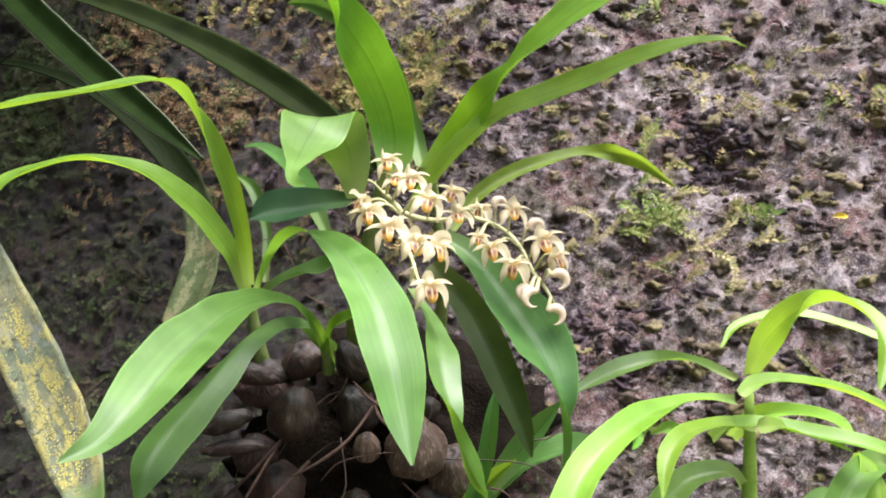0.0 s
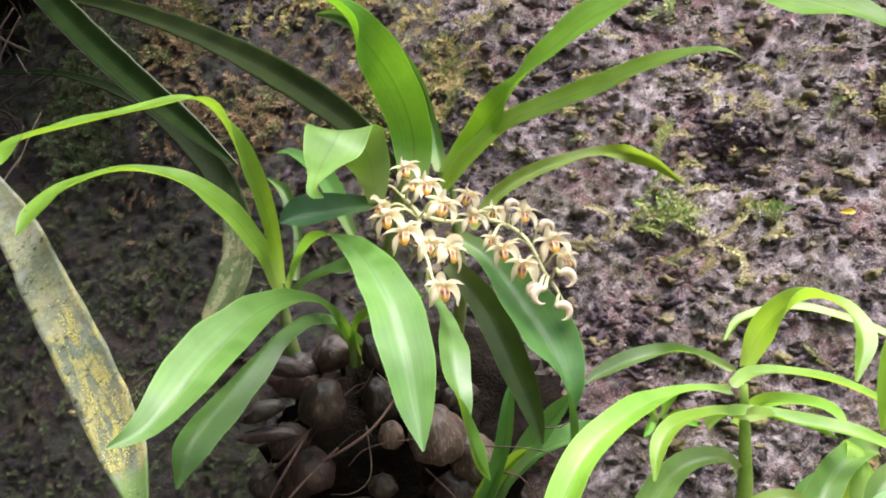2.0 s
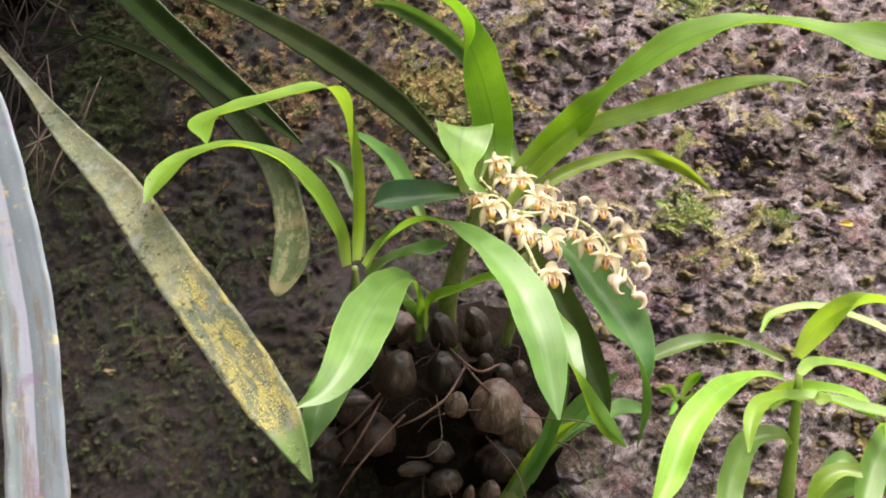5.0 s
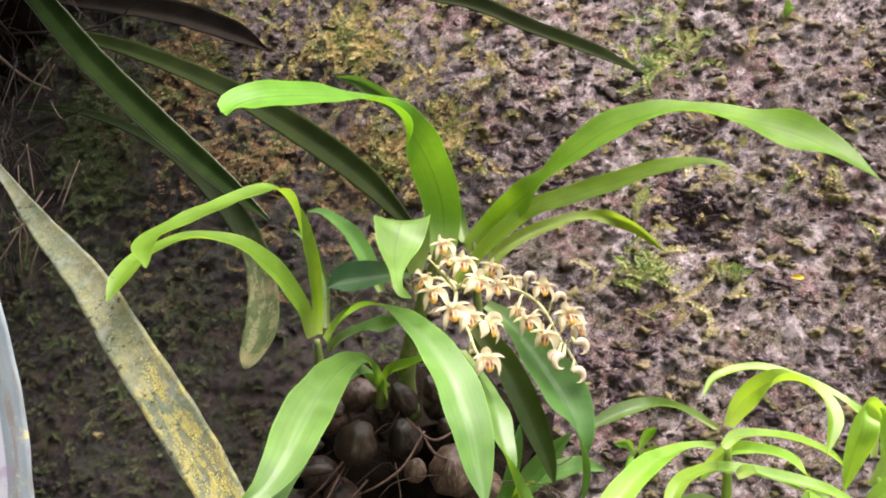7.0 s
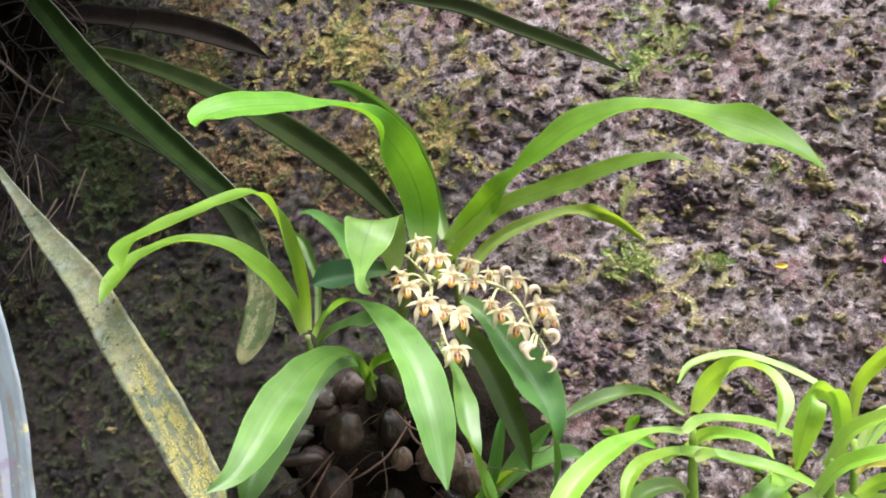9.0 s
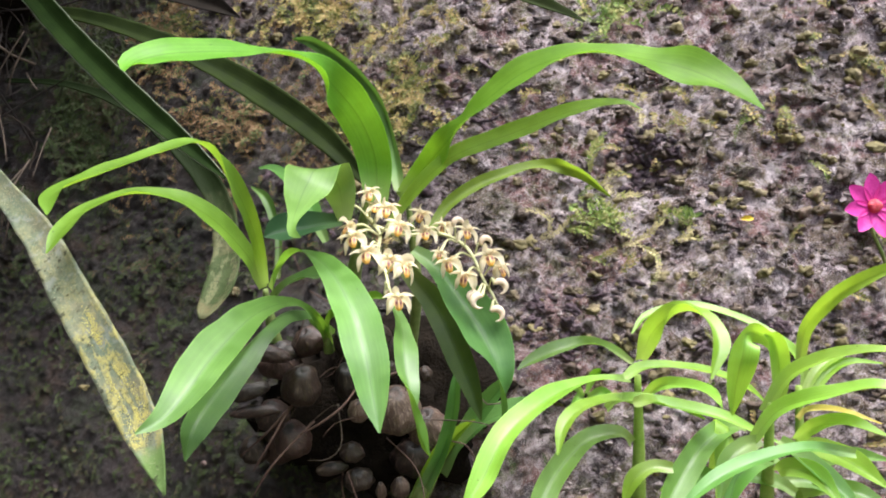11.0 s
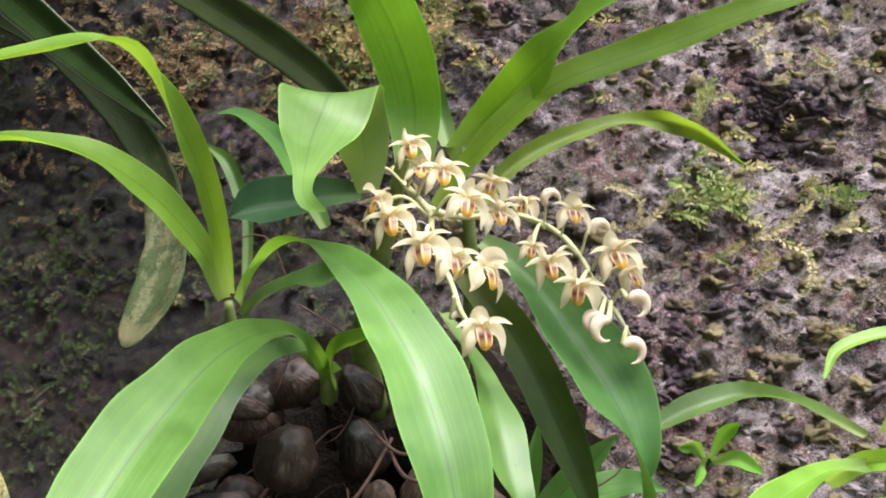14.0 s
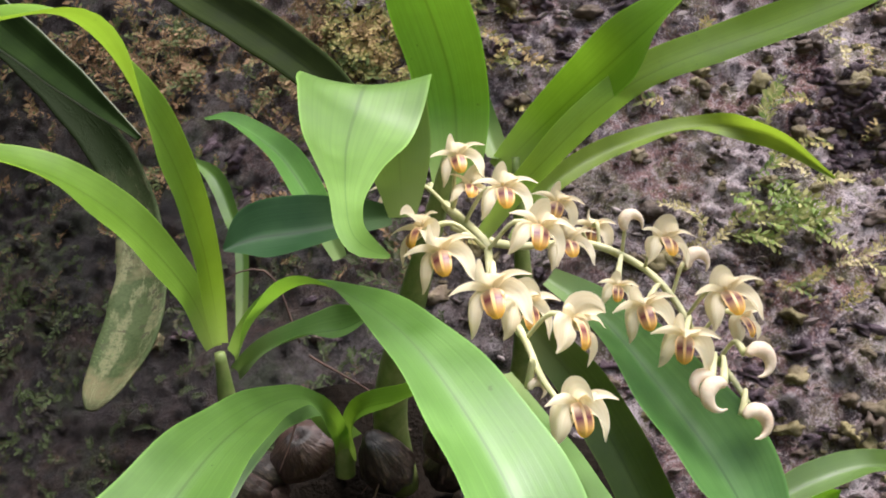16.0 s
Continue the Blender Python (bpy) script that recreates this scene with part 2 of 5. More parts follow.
def lichen_material(name, ground, ground2, crust, crust_amount, young=None, tip=None):
    """Old strap leaf with granular crusts of yellow and white lichen."""
    k = Nodes(name)
    ob = k.coords()
    col = k.mix(k.ramp(k.noise(ob, 50, 4.0), (0.35, 0.0), (0.65, 1.0)), ground, ground2)
    col = k.mix(k.ramp(k.noise(ob, 38, 4.0), (0.52, 0.0), (0.64, 0.4)), col, (0.20, 0.15, 0.09))
    grain = k.noise(ob, 420, 5.0, 0.75)
    mapping = k.n("Mapping")
    mapping.inputs["Scale"].default_value = (3.4, 45, 1)
    k.l(k.coords("UV"), mapping.inputs[0])
    where = k.noise(mapping.outputs[0], 1.0, 5.0, 0.65)
    col = k.mix(k.math("MULTIPLY", k.ramp(k.noise(ob, 700, 4.0, 0.8), (0.45, 0.0), (0.58, 1.0)), 0.35), col, tuple(c * 1.45 for c in ground2))
    m = k.math("MULTIPLY", k.ramp(k.math("MULTIPLY_ADD", k.noise(ob, 1000, 3.0, 0.7), 0.5, k.math("MULTIPLY", grain, 0.5)), (0.40, 0.0), (0.52, 1.0)), k.ramp(where, (crust_amount, 0.0), (crust_amount + 0.07, 0.9)))
    if tip:
        col = k.mix(k.ramp(k.noise(ob, 120, 5.0, 0.7), (0.50, 0.0), (0.57, 0.45)), col, (0.075, 0.084, 0.052))
        col = k.mix(k.ramp(k.noise(ob, 85, 5.0, 0.7), (0.53, 0.0), (0.60, 0.6)), col, (0.20, 0.215, 0.19))
        along = k.t.nodes.new("ShaderNodeSeparateXYZ")
        k.l(k.coords("UV"), along.inputs[0])
        edge = k.math("MULTIPLY_ADD", k.noise(ob, 90, 4.0), 0.04, along.outputs[1])
        m = k.math("MULTIPLY", m, k.ramp(edge, (0.10, 0.12), (0.225, 0.28), (0.255, 1.0), (0.323, 1.0), (0.338, 0.0)))
        col = k.mix(k.ramp(edge, (0.328, 0.0), (0.338, 0.9)), col, tip)
    col = k.mix(m, col, crust)
    white = k.math("MULTIPLY", k.ramp(k.noise(ob, 1100, 3.0), (0.58, 0.0), (0.66, 0.7)), k.ramp(k.noise(ob, 33, 3.0), (0.48, 0.0), (0.58, 1.0)))
    col = k.mix(white, col, tuple(min(0.6, c * 2.4) for c in ground2))
    dark = k.math("MULTIPLY", k.ramp(k.noise(ob, 260, 3.0), (0.58, 0.0), (0.66, 0.85)), k.ramp(k.noise(ob, 21, 3.0), (0.46, 0.0), (0.56, 1.0)))
    col = k.mix(dark, col, (0.035, 0.035, 0.02))
    if young:
        sep = k.t.nodes.new("ShaderNodeSeparateXYZ")
        k.l(k.coords("UV"), sep.inputs[0])
        col = k.mix(k.ramp(k.math("MULTIPLY_ADD", k.noise(ob, 60, 3.0), 0.05, sep.outputs[1]), (OLD_FROM, 1.0), (OLD_FROM + 0.05, 0.0)), col, young)
    k.l(col, k.b.inputs["Base Color"])
    k.b.inputs["Roughness"].default_value = 0.7
    k.b.inputs["Specular IOR Level"].default_value = 0.08
    k.bump(k.math("MULTIPLY_ADD", m, 1.5, grain), 0.3, 0.0006)
    return k.m


def grey_strap_material():
    """Waxy blue-grey strap leaf: a pale band beside the fold, brown stains and chalky yellow spots."""
    k = Nodes("leaf_grey")
    ob = k.coords()
    sep = k.t.nodes.new("ShaderNodeSeparateXYZ")
    k.l(k.coords("UV"), sep.inputs[0])
    u, v = sep.outputs[0], sep.outputs[1]
    mapping = k.n("Mapping")
    mapping.inputs["Scale"].default_value = (5, 22, 1)
    k.l(k.coords("UV"), mapping.inputs[0])
    long = k.noise(mapping.outputs[0], 1.0, 4.0, 0.65)
    fine = k.noise(ob, 500, 4.0, 0.7)
    wander = k.math("MULTIPLY_ADD", k.noise(ob, 24, 2.0), 0.12, u)
    col = k.ramp(wander, (0.30, (0.20, 0.245, 0.27)), (0.50, (0.14, 0.175, 0.19)), (0.535, (0.125, 0.16, 0.175)), (0.56, (0.31, 0.32, 0.38)), (0.72, (0.28, 0.31, 0.355)), (0.85, (0.16, 0.21, 0.21)), (1.0, (0.22, 0.255, 0.265)))
    low = k.ramp(v, (0.09, 0.0), (0.15, 1.0))
    stain = k.math("MULTIPLY", k.ramp(long, (0.50, 0.0), (0.62, 0.65)), low)
    col = k.mix(stain, col, (0.15, 0.10, 0.06))
    col = k.mix(k.math("MULTIPLY", k.ramp(k.noise(ob, 130, 4.0, 0.7), (0.56, 0.0), (0.62, 0.85)), k.ramp(k.noise(ob, 30, 3.0), (0.48, 0.0), (0.56, 1.0))), col, (0.42, 0.38, 0.20))
    col = k.mix(k.ramp(k.noise(ob, 60, 4.0), (0.60, 0.0), (0.66, 0.5)), col, (0.20, 0.13, 0.20))
    col = k.mix(k.ramp(fine, (0.60, 0.0), (0.70, 0.5)), col, (0.36, 0.37, 0.35))
    k.l(col, k.b.inputs["Base Color"])
    k.l(k.ramp(fine, (0.3, 0.42), (0.7, 0.62)), k.b.inputs["Roughness"])
    k.bump(k.math("MULTIPLY_ADD", fine, 0.6, k.math("MULTIPLY", long, 1.0)), 0.25, 0.0006)
    return k.m


def lip_material():
    """Yellow lip with two maroon patches towards its throat."""
    k = Nodes("lip")
    sep = k.t.nodes.new("ShaderNodeSeparateXYZ")
    k.l(k.coords("UV"), sep.inputs[0])
    u, v = sep.outputs[0], sep.outputs[1]
    side = k.math("ABSOLUTE", k.math("SUBTRACT", u, 0.5))
    spot = k.math("MULTIPLY", k.ramp(side, (0.05, 0.0), (0.10, 1.0), (0.38, 1.0), (0.44, 0.0)), k.ramp(v, (0.0020, 0.0), (0.0025, 1.0), (0.0053, 1.0), (0.0058, 0.0)))
    col = k.mix(k.ramp(k.noise(k.coords(), 900, 2.0), (0.3, 0.0), (0.7, 1.0)), (0.88, 0.40, 0.02), (0.93, 0.56, 0.06))
    col = k.mix(k.ramp(v, (0.0, 0.9), (0.0036, 0.6), (0.0056, 0.0)), col, (0.88, 0.70, 0.50))
    col = k.mix(spot, col, (0.12, 0.012, 0.028))
    k.l(col, k.b.inputs["Base Color"])
    k.b.inputs["Roughness"].default_value = 0.4
    k.translucent(col, 0.2)
    return k.m


def petal_material():
    k = Nodes("petal")
    sep = k.t.nodes.new("ShaderNodeSeparateXYZ")
    k.l(k.coords("UV"), sep.inputs[0])
    mapping = k.n("Mapping")
    mapping.inputs["Scale"].default_value = (14, 90, 1)
    k.l(k.coords("UV"), mapping.inputs[0])
    veins = k.noise(mapping.outputs[0], 1.0, 2.0)
    col = k.mix(k.ramp(veins, (0.35, 0.0), (0.65, 1.0)), (0.84, 0.73, 0.48), (0.89, 0.81, 0.60))
    col = k.mix(k.ramp(k.noise(k.coords(), 160, 3.0), (0.48, 0.0), (0.72, 0.35)), col, (0.86, 0.66, 0.52))
    k.l(col, k.b.inputs["Base Color"])
    k.b.inputs["Roughness"].default_value = 0.5
    k.b.inputs["Subsurface Weight"].default_value = 0.0
    k.translucent(col, 0.5, k.bump(veins, 0.3, 0.0003))
    return k.m


MAT = {
    "leaf": leaf_material("leaf_green", (0.102, 0.262, 0.016), (0.155, 0.355, 0.030), (0.28, 0.54, 0.015), 0.46, 0.40, (0.35, 0.45, 0.16), 0.28),
    "leaf_deep": leaf_material("leaf_deep_green", (0.064, 0.175, 0.036), (0.115, 0.255, 0.060), (0.20, 0.42, 0.03), 0.46, 0.28, (0.2, 0.28, 0.1), 0.45),
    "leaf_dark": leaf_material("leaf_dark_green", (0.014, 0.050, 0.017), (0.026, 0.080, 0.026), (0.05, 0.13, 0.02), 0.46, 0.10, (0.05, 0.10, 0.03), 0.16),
    "leaf_back": leaf_material("leaf_back_green", (0.045, 0.125, 0.022), (0.075, 0.18, 0.034), (0.14, 0.32, 0.02), 0.55, 0.25, (0.2, 0.28, 0.1), 0.12),
    "lime": leaf_material("leaf_lime", (0.235, 0.430, 0.036), (0.320, 0.530, 0.072), (0.60, 0.90, 0.04), 0.42, 0.45, (0.35, 0.45, 0.16), 0.8),
    "yellowing": leaf_material("leaf_yellow", (0.50, 0.36, 0.05), (0.62, 0.50, 0.12), (0.75, 0.55, 0.1), 0.45, 0.35),
    # Strap and olive greens darkened to carry the upper corner's shade.
    "strap": leaf_material("strap_green_shaded", (0.009, 0.021, 0.004), (0.020, 0.040, 0.009), (0.05, 0.09, 0.015), 0.75, 0.10, (0.06, 0.10, 0.03), 0.05, (0.30, 0.32, 0.24)),
    "strap_olive_shaded": leaf_material("strap_olive_shaded", (0.011, 0.020, 0.004), (0.023, 0.037, 0.008), (0.12, 0.15, 0.03), 0.75, 0.12, (0.06, 0.07, 0.03), 0.08),
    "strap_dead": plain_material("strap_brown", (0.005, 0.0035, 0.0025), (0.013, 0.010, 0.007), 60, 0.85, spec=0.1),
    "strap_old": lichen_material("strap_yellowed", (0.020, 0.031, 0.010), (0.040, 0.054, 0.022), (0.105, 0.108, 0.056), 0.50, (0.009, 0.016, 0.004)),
    "lichen": lichen_material("leaf_lichen", (0.085, 0.118, 0.082), (0.150, 0.154, 0.098), (0.33, 0.295, 0.098), 0.48, None, (0.13, 0.21, 0.06)),
    "lichen_grey": grey_strap_material(),
    "lime_stem": plain_material("stem_lime", (0.20, 0.33, 0.045), (0.32, 0.44, 0.10), 70, 0.5, 0.15),
    "stem": plain_material("stem_green", (0.09, 0.15, 0.03), (0.22, 0.26, 0.09), 60, 0.5, 0.1),
    "root": plain_material("root", (0.045, 0.025, 0.020), (0.12, 0.072, 0.056), 90, 0.8),
    # One skin in two copies: dark for shaded bulbs, paler for lit ones.
    "bulb": bulb_material("bulb_shaded", (0.006, 0.0035, 0.0025), (0.031, 0.019, 0.013), (0.135, 0.100, 0.068)),
    "bulb_lit": bulb_material("bulb_lit", (0.030, 0.016, 0.012), (0.125, 0.080, 0.060), (0.34, 0.27, 0.20)),
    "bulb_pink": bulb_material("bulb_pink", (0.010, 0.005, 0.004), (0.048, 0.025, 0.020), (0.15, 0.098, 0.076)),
    "raceme": plain_material("flower_stalk", (0.58, 0.58, 0.28), (0.74, 0.71, 0.44), 150, 0.5, 0.2),
    "petal": petal_material(),
    "lichen_yellow": stuff_material("lichen_yellow", ((0.1, (0.16, 0.13, 0.06)), (0.4, (0.31, 0.275, 0.075)), (0.7, (0.46, 0.42, 0.09)), (0.95, (0.50, 0.48, 0.22))), 0.9),
    "lichen_tan": stuff_material("lichen_tan", ((0.1, (0.10, 0.085, 0.045)), (0.45, (0.22, 0.185, 0.10)), (0.75, (0.34, 0.28, 0.14)), (0.95, (0.46, 0.42, 0.30))), 0.9),
    "lichen_black": stuff_material("lichen_black", ((0.2, (0.012, 0.011, 0.008)), (0.8, (0.06, 0.045, 0.025))), 0.9),
    "lip": lip_material(),
    "bud": plain_material("bud", (0.79, 0.60, 0.44), (0.86, 0.77, 0.60), 160, 0.45, 0.25),
    "pink": plain_material("pink_petal", (0.62, 0.03, 0.30), (0.75, 0.08, 0.42), 200, 0.5, 0.4),
    "pink_centre": plain_material("pink_centre", (0.55, 0.05, 0.10), (0.75, 0.15, 0.16), 300, 0.5, 0.2),
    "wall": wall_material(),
    "nodule": stuff_material("rock_crust", ((0.1, (0.030, 0.018, 0.016)), (0.32, (0.080, 0.052, 0.036)), (0.52, (0.14, 0.112, 0.045)), (0.68, (0.20, 0.165, 0.066)), (0.82, (0.17, 0.115, 0.105)), (0.96, (0.34, 0.29, 0.25))), 0.62, 0.0, 700, 0.75, 0.002),
    "moss": stuff_material("moss_golden", ((0.15, (0.07, 0.043, 0.018)), (0.4, (0.22, 0.14, 0.055)), (0.55, (0.48, 0.35, 0.15)), (0.66, (0.30, 0.27, 0.08)), (0.85, (0.08, 0.12, 0.025))), 0.75, 0.3, 600, 0.25),
    # Two darker moss colours that hold the shade of the left rock.
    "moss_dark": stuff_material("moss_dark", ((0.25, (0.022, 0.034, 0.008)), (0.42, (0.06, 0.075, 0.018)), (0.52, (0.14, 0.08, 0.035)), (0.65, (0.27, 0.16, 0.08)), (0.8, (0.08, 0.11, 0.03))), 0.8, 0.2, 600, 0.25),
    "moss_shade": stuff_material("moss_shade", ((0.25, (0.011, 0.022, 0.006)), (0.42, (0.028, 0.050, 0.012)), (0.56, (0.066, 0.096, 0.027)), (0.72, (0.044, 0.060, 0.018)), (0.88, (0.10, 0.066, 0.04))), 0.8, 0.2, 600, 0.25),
    "leaf_sheen": leaf_material("leaf_glossy", (0.090, 0.218, 0.026), (0.150, 0.312, 0.050), (0.40, 0.70, 0.03), 0.49, 0.40, (0.35, 0.45, 0.16), 1.0),
    "leaf_fold": leaf_material("leaf_fold", (0.088, 0.180, 0.024), (0.132, 0.240, 0.042), (0.24, 0.42, 0.025), 0.5, 0.24, (0.35, 0.45, 0.16), 0.5),
    "leaf_pale": leaf_material("leaf_pale", (0.19, 0.29, 0.12), (0.28, 0.38, 0.18), (0.4, 0.6, 0.15), 0.5, 0.3, (0.35, 0.45, 0.16), 0.9),
    "leaf_aged": leaf_material("leaf_aged", (0.040, 0.086, 0.013), (0.085, 0.145, 0.026), (0.20, 0.36, 0.03), 0.5, 0.25, (0.15, 0.18, 0.06), 0.3),
    "leaf_olive": leaf_material("leaf_olive", (0.135, 0.238, 0.020), (0.195, 0.315, 0.036), (0.42, 0.62, 0.03), 0.46, 0.48, (0.35, 0.45, 0.16), 0.34),
    "moss_green": stuff_material("moss_green", ((0.30, (0.04, 0.085, 0.012)), (0.48, (0.09, 0.16, 0.022)), (0.64, (0.18, 0.25, 0.045)), (0.80, (0.42, 0.40, 0.15))), 0.7, 0.3, 600, 0.25),
    "moss_pale": stuff_material("moss_pale", ((0.25, (0.22, 0.19, 0.07)), (0.45, (0.46, 0.39, 0.17)), (0.65, (0.62, 0.53, 0.29)), (0.85, (0.30, 0.32, 0.09))), 0.7, 0.3, 600, 0.35),
    "twig": stuff_material("old_roots", ((0.1, (0.010, 0.006, 0.004)), (0.5, (0.018, 0.011, 0.007)), (0.8, (0.034, 0.022, 0.014)), (0.97, (0.075, 0.054, 0.038))), 0.85),
    "grit": stuff_material("rock_grit", ((0.1, (0.012, 0.008, 0.007)), (0.35, (0.06, 0.04, 0.036)), (0.55, (0.13, 0.10, 0.095)), (0.75, (0.22, 0.18, 0.175)), (0.95, (0.30, 0.26, 0.25))), 0.75),
    "near_black": plain_material("near_black_mass", (0.004, 0.003, 0.002), (0.014, 0.010, 0.007), 110, 0.9, 0.0, 0.8, 0.003, spec=0.08),
    "pale_root": plain_material("root_pale", (0.038, 0.026, 0.019), (0.11, 0.082, 0.060), 90, 0.8),
    "yellow_petal": plain_material("petal_yellow", (0.46, 0.33, 0.025), (0.60, 0.46, 0.06), 200, 0.5, 0.3),
    "dark_crust": stuff_material("dark_crust", ((0.1, (0.012, 0.007, 0.010)), (0.45, (0.04, 0.022, 0.032)), (0.75, (0.10, 0.06, 0.075)), (0.95, (0.20, 0.15, 0.17))), 0.55, 0.0, 700, 0.35, 0.004),
    "ground": plain_material("soil", (0.05, 0.04, 0.03), (0.12, 0.10, 0.07), 3, 0.9, 0.0, 0.6, 0.02, (0.07, 0.09, 0.03)),
}


# ---- builders ----
def mesh_object(name, verts, faces, material, parent=None, uvs=None, smooth=True):
    me = bpy.data.meshes.new(name)
    me.from_pydata([tuple(v) for v in verts], [], faces)
    if uvs is not None:
        lay = me.uv_layers.new(name="UVMap")
        idx = np.empty(len(me.loops), dtype=np.int32)
        me.loops.foreach_get("vertex_index", idx)
        lay.data.foreach_set("uv", np.asarray(uvs, dtype=np.float32)[idx].ravel())
    if smooth:
        me.polygons.foreach_set("use_smooth", [True] * len(me.polygons))
    me.materials.append(MAT[material])
    ob = new(name, me)
    if parent:
        ob.parent = parent
        ob.matrix_parent_inverse = parent.matrix_world.inverted()
    return ob


def thing(name, place, label, category, **kw):
    ob = new(name)
    ob.empty_display_size = 0.02
    ob.location = place
    bpy.context.view_layer.update()
    return tagged(ob, label, category, **kw)


def spline(rows, n):
    """Catmull-Rom through the rows, n samples at even steps of length."""
    p = np.asarray(rows, dtype=float)
    p = np.vstack([2 * p[0] - p[1], p, 2 * p[-1] - p[-2]])
    fine = []
    for i in range(1, len(p) - 2):
        for t in np.linspace(0, 1, 16, endpoint=False):
            a, b, c, d = p[i - 1], p[i], p[i + 1], p[i + 2]
            fine.append(0.5 * (2 * b + (c - a) * t + (2 * a - 5 * b + 4 * c - d) * t * t + (3 * b - a - 3 * c + d) * t ** 3))
    fine.append(p[-2])
    fine = np.array(fine)
    s = np.concatenate([[0], np.cumsum(np.linalg.norm(np.diff(fine[:, :3], axis=0), axis=1))])
    at = np.linspace(0, s[-1], n)
    return np.stack([np.interp(at, s, fine[:, k]) for k in range(fine.shape[1])], axis=1), at


def unit(v):
    return v / (np.linalg.norm(v, axis=-1, keepdims=True) + 1e-12)


FRONT = np.array([0.0, -1.0, 0.0])
leaf_seed = [0]


def blade(rows, cup, n=30, across=8, wave=0.02):
    """Verts, faces and uvs of a blade along rows of x, y, z, width in mm and the degrees by which its face turns from the front."""
    rows = np.asarray(rows, dtype=float)
    p = rows[:, :3]
    tang = unit(np.gradient(p, axis=0))
    sides, last = [], None
    for t, row in zip(tang, rows):
        s0 = unit(np.cross(t, FRONT))
        fp = unit(FRONT - t * (FRONT @ t))
        a = radians(row[4])
        s = s0 * math.cos(a) + fp * math.sin(a)
        if last is not None and s @ last < 0:
            s = -s
        sides.append(s)
        last = s
    data, at = spline(np.hstack([p, rows[:, 3:4], np.array(sides)]), n)
    pts, wid = data[:, :3], np.maximum(data[:, 3], 0.3) / 1000
    t = unit(np.gradient(pts, axis=0))
    s = data[:, 4:7]
    s = unit(s - t * np.sum(s * t, axis=1, keepdims=True))
    nr = np.cross(s, t)
    u = np.linspace(-1, 1, across + 1)
    leaf_seed[0] += 1
    sd = leaf_seed[0] * 7.31
    verts, uvs = [], []
    for i in range(n):
        for uu in u:
            bend = cup * wid[i] * (abs(uu) ** (1.22 if abs(cup) > 0.15 else 1.8) - 0.35)
            rip = wave * wid[i] * math.sin(at[i] * 210 + sd + (1.3 if uu > 0 else 0)) * uu * uu
            ww = wid[i] / 2 * (1 + 0.02 * math.sin(at[i] * 230 + sd * 2 + uu))
            verts.append(pts[i] + s[i] * uu * ww + nr[i] * (bend + rip))
            uvs.append(((uu + 1) / 2, at[i]))
    w = across + 1
    faces = [(i * w + j, i * w + j + 1, (i + 1) * w + j + 1, (i + 1) * w + j) for i in range(n - 1) for j in range(across)]
    return verts, faces, uvs


def leaf(parent, material, rows, cup=0.25, label=""):
    verts, faces, uvs = blade(rows, cup, 64, 10)
    ob = mesh_object("leaf", verts, faces, material, parent, uvs)
    if material.startswith(("strap", "lichen")):
        mod = ob.modifiers.new("thickness", "SOLIDIFY")
        mod.thickness, mod.offset = 0.0007, 0.0
    if label:
        tagged(ob, label)
    return ob


def tube_data(rows, radii, segs=10, n=16, flat=1.0, rough=0.0):
    rows = np.asarray(rows, dtype=float)
    rr = np.asarray(radii, dtype=float)
    data, at = spline(np.hstack([rows, rr[:, None]]), n)
    p, r = data[:, :3], np.maximum(data[:, 3], 1e-5)
    t = unit(np.gradient(p, axis=0))
    ref = np.array([0.3, -1.0, 0.2]) if abs(t[0] @ unit(np.array([0.3, -1.0, 0.2]))) < 0.9 else np.array([1.0, 0, 0])
    verts, faces, uvs = [], [], []
    for i in range(n):
        a = unit(np.cross(t[i], ref))
        b = np.cross(t[i], a)
        for j in range(segs):
            an = 2 * math.pi * j / segs
            k = r[i] * (1 + (rough * noise.noise(Vector(p[i] * 150) + Vector((math.cos(an), math.sin(an), 0))) if rough else 0))
            verts.append(p[i] + a * k * math.cos(an) + b * k * flat * math.sin(an))
            uvs.append((j / segs, at[i]))
    for i in range(n - 1):
        for j in range(segs):
            j2 = (j + 1) % segs
            faces.append((i * segs + j, i * segs + j2, (i + 1) * segs + j2, (i + 1) * segs + j))
    faces.append(tuple(range(segs))[::-1])
    faces.append(tuple(range((n - 1) * segs, n * segs)))
    return verts, faces, uvs


def stem(rows, parent, material, mm):
    k = len(rows)
    v, f, uv = tube_data(rows, [mm / 1000 * (0.45 + 0.75 * min(1, 1.6 * i / (k - 1))) for i in range(k)], 12, 20)
    return mesh_object("stem", v, f, material, parent, uv)


def root(rows, parent, mm):
    v, f, uv = tube_data(rows, [mm / 1000 * (0.45 if i == 0 else 1.0) for i in range(len(rows))], 7, 22, 1.0, 0.25)
    return mesh_object("root", v, f, "root", parent, uv)


# ---- rock face and ground ----
WALL_AT = np.array([0.0, 0.5318, 1.5130])
WALL_N = unit(np.array([-0.1819, -0.9624, 0.2019]))
WALL_U = unit(np.array([0.9624, -0.1819, 0.0]))
WALL_V = np.cross(WALL_U, -WALL_N) if np.cross(WALL_U, -WALL_N)[2] > 0 else np.cross(-WALL_N, WALL_U)


